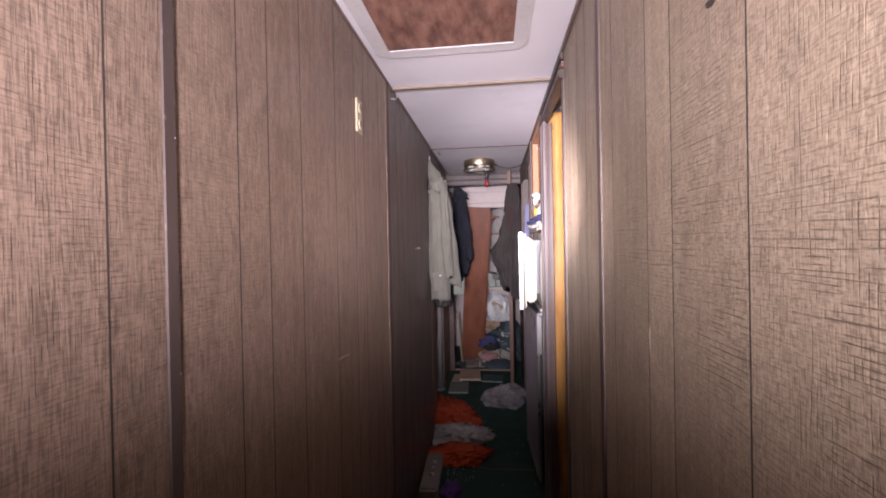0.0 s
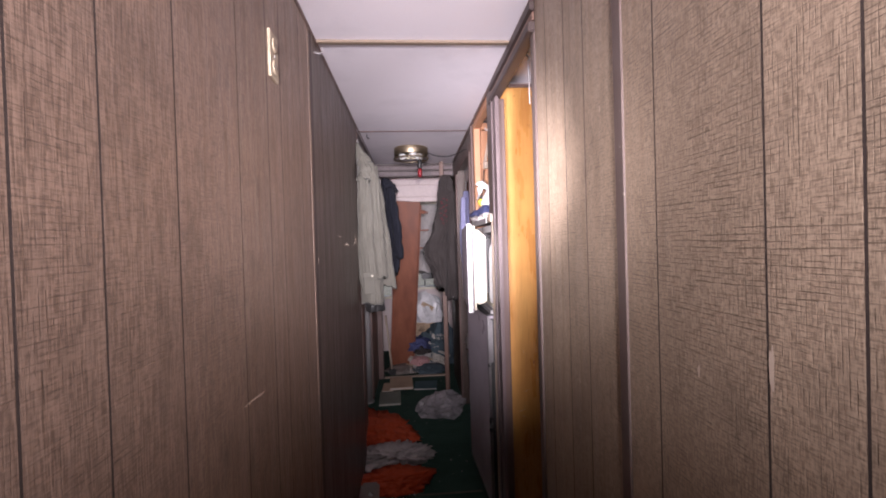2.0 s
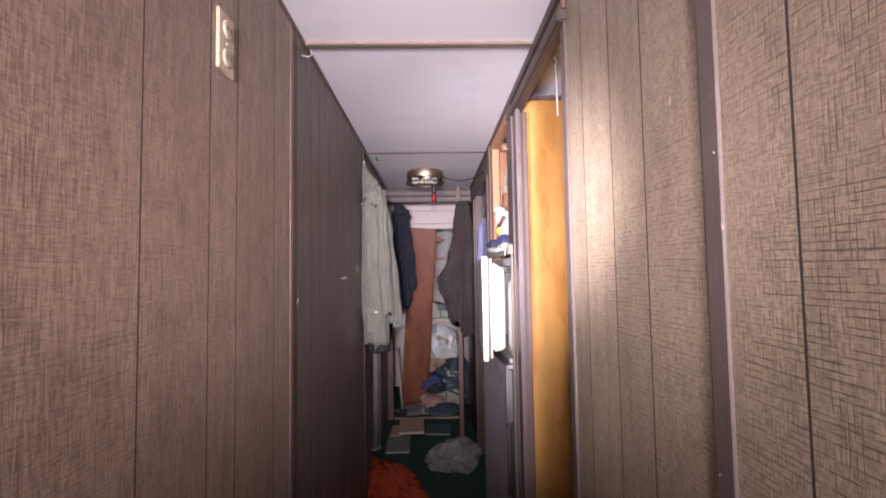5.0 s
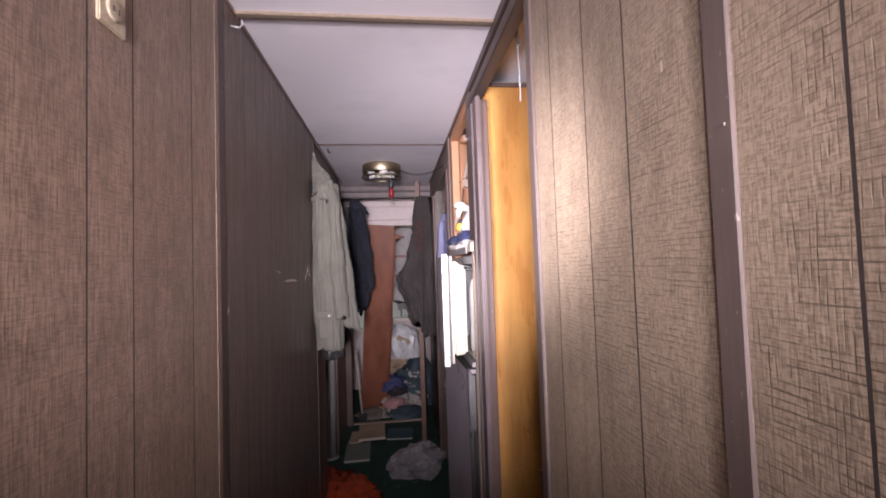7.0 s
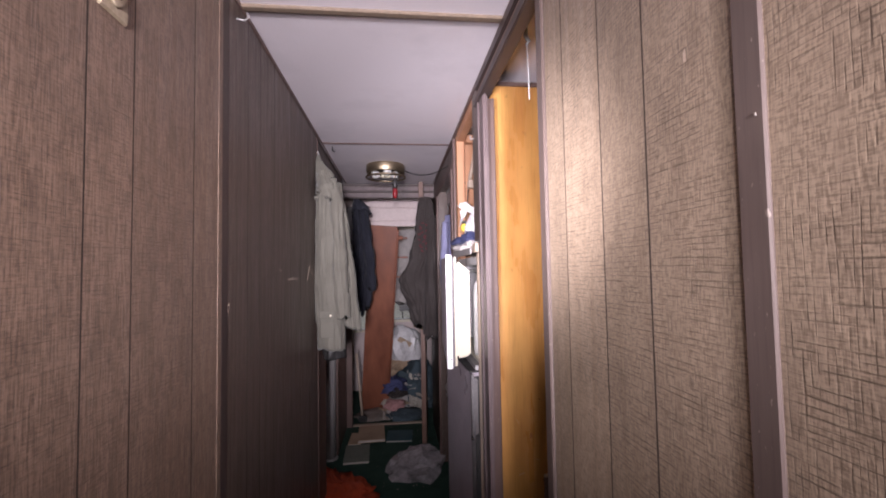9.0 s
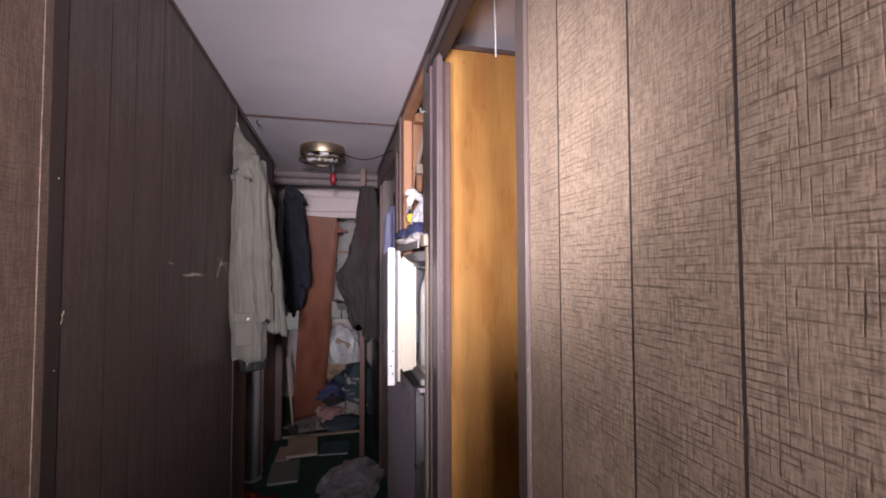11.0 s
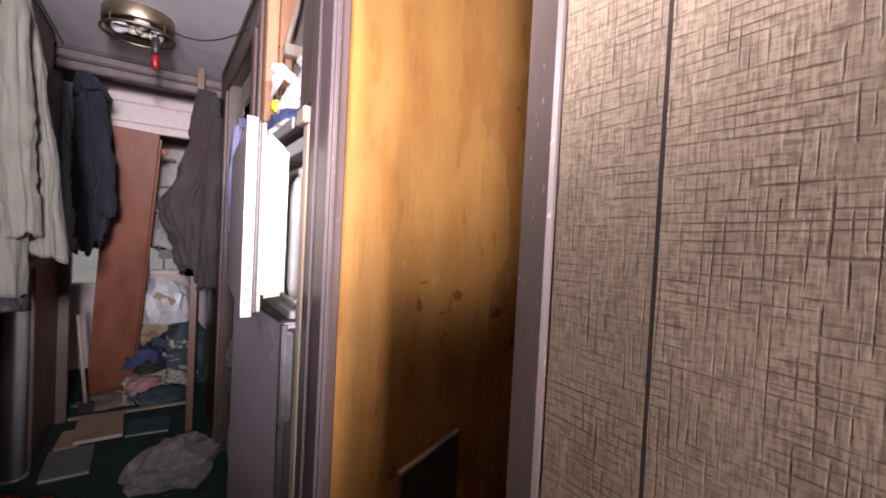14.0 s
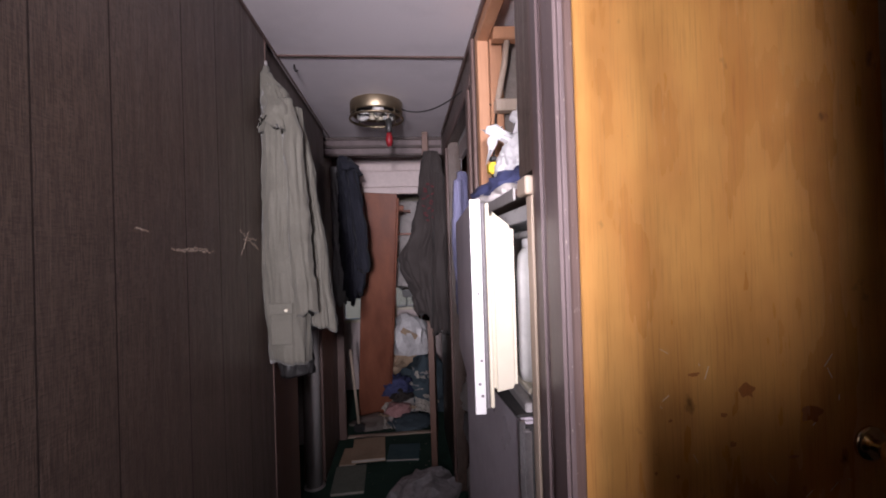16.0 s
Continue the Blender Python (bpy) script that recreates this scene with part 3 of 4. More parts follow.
# side rooms and the far room, closed all round
structure("wall_back", box(-1.5, 1.95, -2.06, -2.001, 0.0, H), WALL_L, "brown panelled wall behind the start")
structure("room_left_wall", box(-1.5, -1.45, -2.0, 6.13, 0.0, 2.42), ROOM, "plain outer wall of the rooms beside the corridor")
structure("room_left_back", box(-1.45, X2 - 0.11, 4.86, 4.90, 0.0, 2.1), ROOM, "plain partition of the side room")
structure("room_left_front", box(-1.45, XL - 0.07, 3.10, 3.15, 0.0, 2.1), ROOM, "plain partition of the side room")
structure("room_right_wall", box(1.9, 1.95, -2.0, 6.13, 0.0, 2.42), ROOM, "plain outer wall of the rooms beside the corridor")
structure("room_right_front", box(XR + 0.06, 1.9, 1.05, 1.10, 0.0, 2.1), ROOM, "white wall of the side room")
structure("room_right_back", box(1.06, 1.9, 2.56, 2.60, 0.0, 2.1), ROOM, "white wall of the side room")
structure("room_second_side", box(1.06, 1.9, 3.20, 3.24, 0.0, 2.1), REDWOOD, "dark wall of the second side room")
structure("room_second_back", box(XR + 0.07, 1.9, 4.86, 4.93, 0.0, 2.42), REDWOOD, "dark wall of the second side room")

hf = structure("header_far", box(-1.45, XR, 4.945, 4.97, 1.80, H), SIDING, "pale pinkish header boards over the far opening")
for z0, z1 in ((1.845, 1.962), (1.968, 2.098)):
    part("board", box(-1.44, XR - 0.001, 4.931, 4.944, z0, z1, 0.004), SIDING, hf)
part("ledge", box(-1.44, XR - 0.001, 4.922, 4.944, 1.79, 1.842, 0.005), SIDING, hf, "ivory ledge strip")

# far wall with its boards and window
FY = 6.05
WX0, WX1, WZ0, WZ1 = 0.03, 0.95, 0.81, 1.86
VX0, VX1, VZ0, VZ1 = -0.46, -0.27, 0.70, 1.02
fb = bmesh.new()
for x0, x1, z0, z1 in ((-1.45, VX0, 0, 2.42), (VX0, VX1, 0, VZ0), (VX0, VX1, VZ1, 2.42), (VX1, WX0, 0, 2.42), (WX1, 1.9, 0, 2.42), (WX0, WX1, 0, WZ0), (WX0, WX1, WZ1, 2.42)):
    box(x0, x1, FY, FY + 0.08, z0, z1, 0, fb)
wf = structure("wall_far", fb, SIDING, "pale pinkish board wall of the far room")
for k, z in enumerate((1.93, 2.055, 2.18, 2.305)):
    part("board", box(-1.44, 1.89, FY - 0.014, FY - 0.0005, z, z + 0.121, 0.004), SIDING, wf)
win = structure("window_1", box(WX0 + 0.001, WX1 - 0.001, FY + 0.02, FY + 0.045, 1.37, 1.40, 0.003), IVORY, "bright window with an ivory frame", "window")
for x0, x1, z0, z1 in ((WX0 - 0.05, WX0, WZ0 - 0.05, WZ1 + 0.05), (WX1, WX1 + 0.05, WZ0 - 0.05, WZ1 + 0.05), (WX0, WX1, WZ1, WZ1 + 0.05)):
    part("window_frame", box(x0, x1, FY - 0.03, FY - 0.0145, z0, z1, 0.003), IVORY, win)
part("window_sill", box(WX0, WX1, FY - 0.06, FY + 0.0, WZ0 - 0.03, WZ0 - 0.001, 0.004), IVORY, win)
for z0, z1 in ((WZ0 + 0.002, 1.369), (1.401, WZ1 - 0.002)):
    pn = part("pane", box(WX0 + 0.003, WX1 - 0.003, FY + 0.030, FY + 0.034, z0, z1), PANE, win)
    pn.visible_shadow = False
win2 = structure("window_2", box(VX0 + 0.001, VX1 - 0.001, FY + 0.02, FY + 0.045, VZ1 - 0.026, VZ1 - 0.001, 0.003), IVORY, "small bright window low in the far wall", "window")
pn = part("pane", box(VX0 + 0.003, VX1 - 0.003, FY + 0.030, FY + 0.034, VZ0 + 0.002, VZ1 - 0.03), PANE, win2)
pn.visible_shadow = False
part("window_frame", box(VX0 - 0.03, VX1 + 0.03, FY - 0.02, FY - 0.001, VZ0 - 0.03, VZ0 - 0.001, 0.003), IVORY, win2)

# ---- the amber door ----
door = thing("interior_door", (0.75, 2.49, 0.0), "amber varnished plywood door swung open into the side room, scuffed and stained", "door")
part("slab", box(0.430, 1.085, 2.470, 2.505, 0.015, 2.055, 0.003), DOORWOOD, door)
part("top_strip", box(0.430, 1.085, 2.468, 2.507, 2.056, 2.070, 0.002), TRIM, door, "dark top edge strip")
Q = Matrix.Rotation(radians(90), 4, "X")
kn = part("knob", lathe([(0.0, 0.062), (0.018, 0.061), (0.026, 0.052), (0.027, 0.042), (0.020, 0.030), (0.012, 0.022), (0.011, 0.006)], (1.028, 2.470, 0.950), Q), KNOB, door, "round brass knob", True)
part("rosette", lathe([(0.034, 0.0), (0.033, 0.005), (0.026, 0.009), (0.012, 0.010)], (1.028, 2.470, 0.950), Q), KNOB, kn, "", True)
for z in (1.80, 0.25):
    hg = part("hinge", box(0.422, 0.446, 2.464, 2.472, z, z + 0.075, 0.001), IVORY, door, "painted butt hinge")
    part("pin", lathe([(0.005, -0.005), (0.005, 0.08)], (0.430, 2.462, z), n=10), STEEL, hg)
rng = random.Random(4)
scr = bmesh.new()
for k in range(48):
    x, z, a, l = rng.uniform(0.49, 1.0), rng.uniform(0.35, 1.15), rng.uniform(-80, 80), rng.uniform(0.004, 0.03)
    box(-0.0006, 0.0006, -0.0004, 0.0004, -l / 2, l / 2, 0, scr, Matrix.Translation((x, 2.4697, z)) @ Matrix.Rotation(radians(a), 4, "Y"))
tagged(part("scratches", scr, PALEWOOD, door, "pale fine scratches"), kind="stuff")


def blot(bm, x, y, z, rx, rz, seed, axis="y"):
    """A thin ragged patch on an upright face."""
    n = 18
    ring = []
    for k in range(n):
        a = 2 * math.pi * k / n
        q = 1 + 0.75 * noise.noise((1.7 * math.cos(a) + seed, 1.7 * math.sin(a), seed * 0.37))
        u, w = rx * q * math.cos(a), rz * q * math.sin(a)
        ring.append(bm.verts.new((x + u, y, z + w) if axis == "y" else (x, y + u, z + w)))
    bm.faces.new(ring)
    return bm


STAIN = stained_wood("dark_bruised_varnish", (0.31, 0.115, 0.032), (0.22, 0.078, 0.024), (0.12, 0.042, 0.015), 0.3)
for k, (x, z, rx, rz) in enumerate(((0.779, 1.067, 0.020, 0.016), (0.73, 1.023, 0.010, 0.005), (0.747, 0.969, 0.009, 0.008), (0.625, 1.02, 0.004, 0.004), (0.594, 0.926, 0.004, 0.005), (0.636, 0.917, 0.005, 0.005), (0.868, 0.936, 0.012, 0.004), (0.677, 1.102, 0.015, 0.005), (0.91, 1.015, 0.026, 0.020), (0.56, 0.80, 0.006, 0.012))):
    part("stain", blot(bmesh.new(), x, 2.4696, z, rx * 0.75, rz * 0.75, k * 2.1 + 0.3), STAIN, door, "dark bruised patch in the varnish")
part("hole", blot(bmesh.new(), XR - 0.0004, 0.776, 1.667, 0.012, 0.008, 4.4, "x"), GROOVE, wr, "broken hole in the panelling")
for k, (y, z, h) in enumerate(((0.998, 1.202, 0.028), (1.118, 1.168, 0.008), (1.405, 1.62, 0.006), (1.545, 1.02, 0.007))):
    part("chip", blot(bmesh.new(), XR - 0.0004, y, z, 0.003, h, k * 1.3 + 0.7, "x"), PALEWOOD, wr, "pale chip in the panelling")

# ---- switch plate, hooks and marks on the left wall ----
sw = thing("switch_plate", (XL, 1.622, 1.82), "yellowed ivory double switch plate screwed to the panelling", "light switch")
part("plate", box(XL, XL + 0.006, 1.592, 1.652, 1.763, 1.877, 0.002, segs=2), PLATE, sw)
for z in (1.793, 1.847):
    rk = part("socket", placed(lathe([(0.017, 0.0), (0.0165, 0.0035), (0.014, 0.004)], n=20), Matrix.Translation((XL + 0.006, 1.622, z)) @ Matrix.Rotation(radians(90), 4, "Y")), PLATE, sw, "", True)
    for dy in (-0.006, 0.006):
        part("slot", box(XL + 0.0095, XL + 0.0108, 1.622 + dy - 0.001, 1.622 + dy + 0.001, z - 0.004, z + 0.004), BLACK, rk)
part("screw", placed(lathe([(0.003, 0.0), (0.002, 0.002)], n=10), Matrix.Translation((XL + 0.006, 1.622, 1.82)) @ Matrix.Rotation(radians(90), 4, "Y")), STEEL, sw)
single("wall_hook", tube([(XL, 2.10, 2.045), (XL + 0.02, 2.10, 2.04), (XL + 0.028, 2.10, 2.05), (XL + 0.026, 2.10, 2.062)], 0.003), STEEL, "small bent steel hook in the panelling", "hook", smooth=True)
mk = bmesh.new()


def mark(y0, z0, y1, z1, pieces, wide):
    """A broken, wobbly scratch from one place on the wall to another."""
    for k in range(pieces):
        f = (k + 0.5) / pieces
        y, z = y0 + (y1 - y0) * f + rng.uniform(-1, 1) * wide, z0 + (z1 - z0) * f + rng.uniform(-1, 1) * wide
        l = 0.8 * math.hypot(y1 - y0, z1 - z0) / pieces
        a = math.degrees(math.atan2(z1 - z0, y1 - y0)) + rng.uniform(-18, 18)
        box(-0.0003, 0.0003, -l / 2, l / 2, -0.0014, rng.uniform(0.0004, 0.0022), 0, mk, Matrix.Translation((XL + 0.0006, y, z)) @ Matrix.Rotation(radians(a), 4, "X"))


for y0, z0, y1, z1, pieces, wide in ((2.60, 1.366, 2.79, 1.360, 12, 0.003), (2.62, 1.362, 2.76, 1.370, 8, 0.003), (2.49, 1.402, 2.53, 1.396, 3, 0.001), (2.96, 1.355, 3.02, 1.42, 5, 0.002), (2.95, 1.42, 3.10, 1.372, 7, 0.003),
                                     (2.97, 1.395, 3.09, 1.40, 5, 0.003), (1.388, 1.057, 1.489, 1.050, 7, 0.0012), (2.035, 1.26, 2.06, 1.32, 5, 0.002)):
    mark(y0, z0, y1, z1, pieces, wide)
tagged(part("scratches", mk, PALEWOOD, wl, "pale scratches in the dimmed panelling"), kind="stuff")
nl = bmesh.new()
for x, y, s in ((XL + 0.0052, 0.769, 1), (XL + 0.0032, 2.031, 1), (XR - 0.0052, 1.322, -1), (XR - 0.0065, 1.86, -1)):
    for k in range(6):
        z = 0.2 + 0.33 * k + rng.uniform(-0.05, 0.05)
        box(x - 0.0005, x + 0.0005, (n := y + rng.uniform(-0.008, 0.008)) - 0.0006, n + 0.0006, z, z + rng.uniform(0.001, 0.003), 0, nl)
tagged(single("batten_nail", nl, CASE, "small bright nail heads and chips along the battens", "nails"), kind="stuff")

# ---- refrigerator ----
fridge = thing("refrigerator", (0.66, 2.86, 0.0), "old grey-mauve fridge with its white freezer door hanging ajar", "refrigerator")
bd = bmesh.new()
for x0, x1, y0, y1, z0, z1 in ((0.41, 1.0, 2.575, 2.60, 0.05, 1.44), (0.41, 1.0, 3.095, 3.12, 0.05, 1.44), (0.97, 1.0, 2.60, 3.095, 0.05, 1.44),
                               (0.41, 0.97, 2.60, 3.095, 1.405, 1.44), (0.41, 0.97, 2.60, 3.095, 0.05, 0.09), (0.41, 0.97, 2.60, 3.095, 1.0, 1.035)):
    box(x0, x1, y0, y1, z0, z1, 0.003, bd)
part("body", bd, WHITE, fridge, "white enamelled cabinet")
part("liner", box(0.40, 0.965, 2.602, 3.093, 1.037, 1.05, 0.003), CREAM, fridge, "cream freezer floor")
part("divider", box(0.385, 0.409, 2.58, 3.11, 1.005, 1.028, 0.003), STEEL, fridge, "dull metal strip between the doors")
part("rail", box(0.45, 0.47, 2.602, 3.09, 1.375, 1.39, 0.003), WHITE, fridge)
for k in range(4):
    part("foot", lathe([(0.02, 0.0), (0.02, 0.052)], (0.46 + 0.48 * (k % 2), 2.63 + 0.44 * (k // 2), 0.0), n=12), BLACK, fridge)
LM = Matrix.Translation((0.367, 2.570, 0.0)) @ Matrix.Rotation(radians(2.8), 4, "Z")
ld = part("lower_door", placed(box(0.0, 0.040, 0.0, 0.55, 0.075, 1.002, 0.006, segs=2), LM), GREYDOOR, fridge, "smudged grey-mauve lower door")
# black strip paints the shade in the gap behind the door's edge
part("edge_gap_shade", placed(box(0.0125, 0.042, -0.004, -0.0005, 0.08, 0.99, 0.001), LM), BLACK, ld, "black strip for the dark gap at the door's edge")
part("edge_trim", placed(box(-0.003, 0.012, -0.006, -0.0005, 0.08, 1.0, 0.002), LM), CHROME, ld, "bright metal edge strip")
part("edge_trim", placed(box(-0.004, 0.036, 0.0, 0.55, 1.003, 1.010, 0.002), LM), BLACK, ld, "dark top strip")
part("handle", placed(box(0.002, 0.022, -0.016, -0.0065, 0.78, 0.985, 0.004, segs=2), LM), CHROME, ld, "recessed metal pull")
part("gasket", placed(box(0.041, 0.056, 0.012, 0.54, 0.085, 0.99, 0.004), LM), BLACK, ld, "black rubber gasket")
FM = Matrix.Translation((0.277, 2.545, 0.0)) @ Matrix.Rotation(radians(-4.2), 4, "Z")
fd = part("freezer_door", placed(box(0.0, 0.020, 0.004, 0.575, 1.030, 1.440, 0.004, segs=2), FM), GREYDOOR, fridge, "freezer door hanging ajar")
part("edge_trim", placed(box(-0.001, 0.020, -0.002, 0.003, 1.026, 1.444, 0.001), FM), WHITE, fd, "white metal edge with rust spots")
part("gasket", placed(box(0.0205, 0.029, 0.003, 0.565, 1.034, 1.438, 0.003), FM), GASKET, fd, "grey rubber gasket")
part("gasket", placed(box(0.0295, 0.037, 0.001, 0.563, 1.036, 1.436, 0.002), FM), IVORY, fd, "pale grey gasket lip")
lin = box(0.0375, 0.088, 0.010, 0.53, 1.062, 1.420, 0.008, segs=3)
for v in lin.verts:
    if v.co.x > 0.07:
        v.co.z += 0.004 if v.co.z < 1.2 else -0.026
        v.co.y += 0.010 if v.co.y < 0.2 else -0.010
part("inner_liner", placed(lin, FM), CREAM, fd, "cream moulded inner liner")
for z in (1.062, 1.085, 1.13, 1.26):
    part("screw", placed(lathe([(0.003, 0), (0.002, 0.002)], n=8), FM @ Matrix.Translation((0.010 + 0.004 * math.sin(z * 90), -0.002, z)) @ Q), GASKET, fd)
hm = FM @ Matrix.Translation((0.01, 0.56, 0))
part("hinge_bracket", placed(box(-0.005, 0.09, -0.01, 0.015, 1.012, 1.027, 0.003), hm), STEEL, fd)
J = (((0.030, 0.0), (0.038, 0.01), (0.040, 0.09), (0.034, 0.105), (0.030, 0.12)), ((0.04, 0.0), (0.046, 0.012), (0.046, 0.14), (0.040, 0.16), (0.026, 0.17)))
for k, (x, y, z) in enumerate(((0.438, 2.665, 1.051), (0.475, 2.80, 1.051), (0.52, 2.95, 1.051))):
    jar = thing("plastic_jug", (x, y, z), "frosted white plastic jug standing in the freezer", "jug", "jugs in the freezer")
    body = [(r * 0.88, h * 1.75) for r, h in J[1]]
    part("body", lathe(body, (x, y, z), n=24), WHITEPOLY if k else BULB, jar, "", True)
    part("cap", lathe([(0.024, 0.0), (0.025, 0.016), (0.02, 0.02)], (x, y, z + 0.17 * 1.75), n=20), WHITE, jar, "", True)

# ---- shelf over the fridge and what lies on it ----
shelf = thing("niche_shelf", (0.7, 2.85, 1.447), "rough dark shelf board on pale blocks over the fridge", "shelf")
part("board", box(0.385, 1.01, 2.60, 3.12, 1.455, 1.472, 0.003), TRIM, shelf)
part("block", box(0.386, 0.47, 2.536, 2.597, 1.452, 1.488, 0.003), PALEWOOD, shelf, "pale wooden block")
part("edge", box(0.378, 0.384, 2.60, 3.10, 1.447, 1.474, 0.002), STEEL, shelf, "dull metal edge")
for y in (2.61, 3.08):
    part("bearer", box(0.47, 1.0, y, y + 0.03, 1.4405, 1.4545), PALEWOOD, shelf)


def lying(name, size, at, seed, material, label, category, rz=0.0, group="", sharp=0.35, freq=3.0, subdiv=4, smooth=True):
    ob = single(name, heap(size, seed, sharp, subdiv, freq), material, label, category, group, smooth=False)
    ob.matrix_basis = pose(*at, 0, 0, rz)
    for f in ob.data.polygons:
        f.use_smooth = smooth
    return ob


lying("crumpled_paper", (0.07, 0.19, 0.042), (0.455, 2.88, 1.473), 3, WHITECLOTH, "crumpled grey-white paper on the shelf", "paper", 10, sharp=1.1, freq=4)
lying("folded_cloth", (0.075, 0.16, 0.065), (0.470, 2.90, 1.500), 8, BLUE, "bunched blue cotton cloth on the shelf", "cloth", 20, sharp=0.6)
sack = thing("plastic_bag", (0.475, 2.91, 1.555), "knotted white plastic bag with twisted handles on the shelf", "plastic bag")
part("body", placed(heap((0.052, 0.060, 0.105), 12, 0.45, 5, 2.4), pose(0.475, 2.91, 1.555)), WHITEPOLY, sack, "", True)
part("handle", hung([(1.735, 0.476, 2.90, 0.012, 0.006), (1.715, 0.486, 2.90, 0.030, 0.014), (1.695, 0.492, 2.90, 0.022, 0.012), (1.655, 0.478, 2.90, 0.020, 0.018)], 51, 3, 0.006, n=28, rows=16), WHITEPOLY, sack, "crumpled handle loop", True)
part("handle", placed(hung([(0.085, 0.0, 0.0, 0.010, 0.007), (0.06, 0.006, 0.0, 0.017, 0.010), (0.03, 0.0, 0.0, 0.014, 0.012), (0.0, -0.004, 0.0, 0.018, 0.014)], 53, 3, 0.005, n=28, rows=14), pose(0.466, 2.895, 1.655, 0, -72, 0)), WHITEPOLY, sack, "crumpled handle loop", True)
part("handle", placed(hung([(0.05, 0.0, 0.0, 0.008, 0.006), (0.03, 0.004, 0.0, 0.014, 0.010), (0.0, 0.0, 0.0, 0.012, 0.01)], 57, 3, 0.004, n=24, rows=12), pose(0.414, 2.893, 1.672, 0, -160, 0)), WHITEPOLY, sack, "crumpled handle end", True)
yl = thing("tape_measure", (0.414, 2.95, 1.565), "small yellow plastic case beside the bag", "tape measure")
part("body", box(0.398, 0.430, 2.93, 2.965, 1.565, 1.60, 0.006, segs=2), YELLOW, yl)
part("clip", box(0.404, 0.424, 2.935, 2.96, 1.601, 1.618, 0.004), BLACK, yl)
pipe = single("water_pipe", tube([(0.500, 3.075, 2.022), (0.492, 3.085, 1.95), (0.478, 3.095, 1.88), (0.470, 3.10, 1.842)], 0.010, 12), PALEWOOD, "beige plastic pipe leaning in the niche", "pipe", smooth=True)
single("cable", tube(sagging((0.46, 3.09, 1.79), (0.415, 3.00, 1.50), 0.02), 0.003), BLACK, "thin black cable hanging in the niche", "cable", smooth=True)
single("wire_hook", tube([(XR - 0.008, 2.60, 1.90), (XR - 0.02, 2.60, 1.895), (XR - 0.022, 2.60, 1.91)], 0.003), STEEL, "bent wire hook on the panel", "hook")

# pull cord inside the doorway
cord = thing("pull_cord", (0.475, 2.15, 2.07), "white pull cord on a small hook inside the doorway", "pull cord")
part("hook", tube([(0.475, 2.15, 2.10), (0.475, 2.15, 2.06), (0.485, 2.15, 2.045), (0.478, 2.15, 2.035)], 0.006), WHITE, cord, "", True)
part("cord", tube([(0.478, 2.15, 2.035), (0.48, 2.15, 1.95), (0.481, 2.15, 1.875)], 0.002), WHITE, cord, "", True)

# ---- ceiling lamp ----
LX, LY = 0.030, 3.87
lamp = thing("ceiling_light", (LX, LY, H), "brushed brass ring ceiling light without its shade, bulbs showing", "ceiling light")
part("ring", lathe([(0.128, 0.0), (0.130, -0.006), (0.130, -0.052), (0.127, -0.057), (0.120, -0.057), (0.122, -0.05), (0.122, 0.0)], (LX, LY, H), n=56, cap=False), BRASS, lamp, "", True)
part("pan", lathe([(0.121, -0.004), (0.119, -0.010), (0.07, -0.020), (0.03, -0.022)], (LX, LY, H), n=40), GASKET, lamp, "dull reflecting pan", True)
part("lower_rim", lathe([(0.129, -0.076), (0.136, -0.078), (0.136, -0.086), (0.127, -0.087), (0.126, -0.079)], (LX, LY, H), n=56, cap=False), BRASS, lamp, "dark brass rim", True)
for k, a in enumerate((35, 160, 280)):
    m = Matrix.Translation((LX, LY, H - 0.068)) @ Matrix.Rotation(radians(a), 4, "Z") @ Matrix.Rotation(radians(80), 4, "Y")
    sk = part("socket", placed(lathe([(0.017, 0.006), (0.018, 0.03), (0.015, 0.034)], n=20), m), IVORY, lamp, "", True)
    part("bulb", placed(lathe([(0.012, 0.034), (0.014, 0.044), (0.027, 0.066), (0.029, 0.080), (0.022, 0.098), (0.0, 0.104)], n=20), m), BULB, sk, "dusty frosted bulb", True)
for k in range(4):
    a = radians(45 + 90 * k)
    cx, cy = LX + 0.130 * math.cos(a), LY + 0.130 * math.sin(a)
    part("strut", tube([(cx, cy, H - 0.05), (cx, cy, H - 0.080)], 0.003), BRASS, lamp)
part("bracket", box(LX - 0.09, LX + 0.09, LY - 0.008, LY + 0.008, H - 0.062, H - 0.056, 0.002), BLACK, lamp)
tester = thing("hanging_torch", (0.092, 3.80, 1.885), "small black and red torch hanging from the lamp", "torch")
part("loop", tube([(0.085, 3.83, 2.05), (0.09, 3.81, 2.02), (0.092, 3.80, 1.995)], 0.004), PALEWOOD, tester)
part("body", lathe([(0.010, 0.045), (0.015, 0.05), (0.016, 0.11), (0.010, 0.115)], (0.092, 3.80, 1.885), n=16), BLACK, tester, "", True)
part("head", lathe([(0.010, -0.02), (0.016, 0.0), (0.017, 0.004), (0.016, 0.030), (0.012, 0.044)], (0.092, 3.80, 1.885), n=16), RED, tester, "red plastic head", True)
wire = [*sagging((LX + 0.13, LY - 0.02, 2.06), (XR - 0.012, 3.42, 1.99), 0.04), *sagging((XR - 0.012, 3.42, 1.99), (0.45, 3.12, 1.83), 0.01)[1:]]
single("lamp_cable", tube(wire, 0.003), BLACK, "thin black cable from the lamp to the niche", "cable", smooth=True)

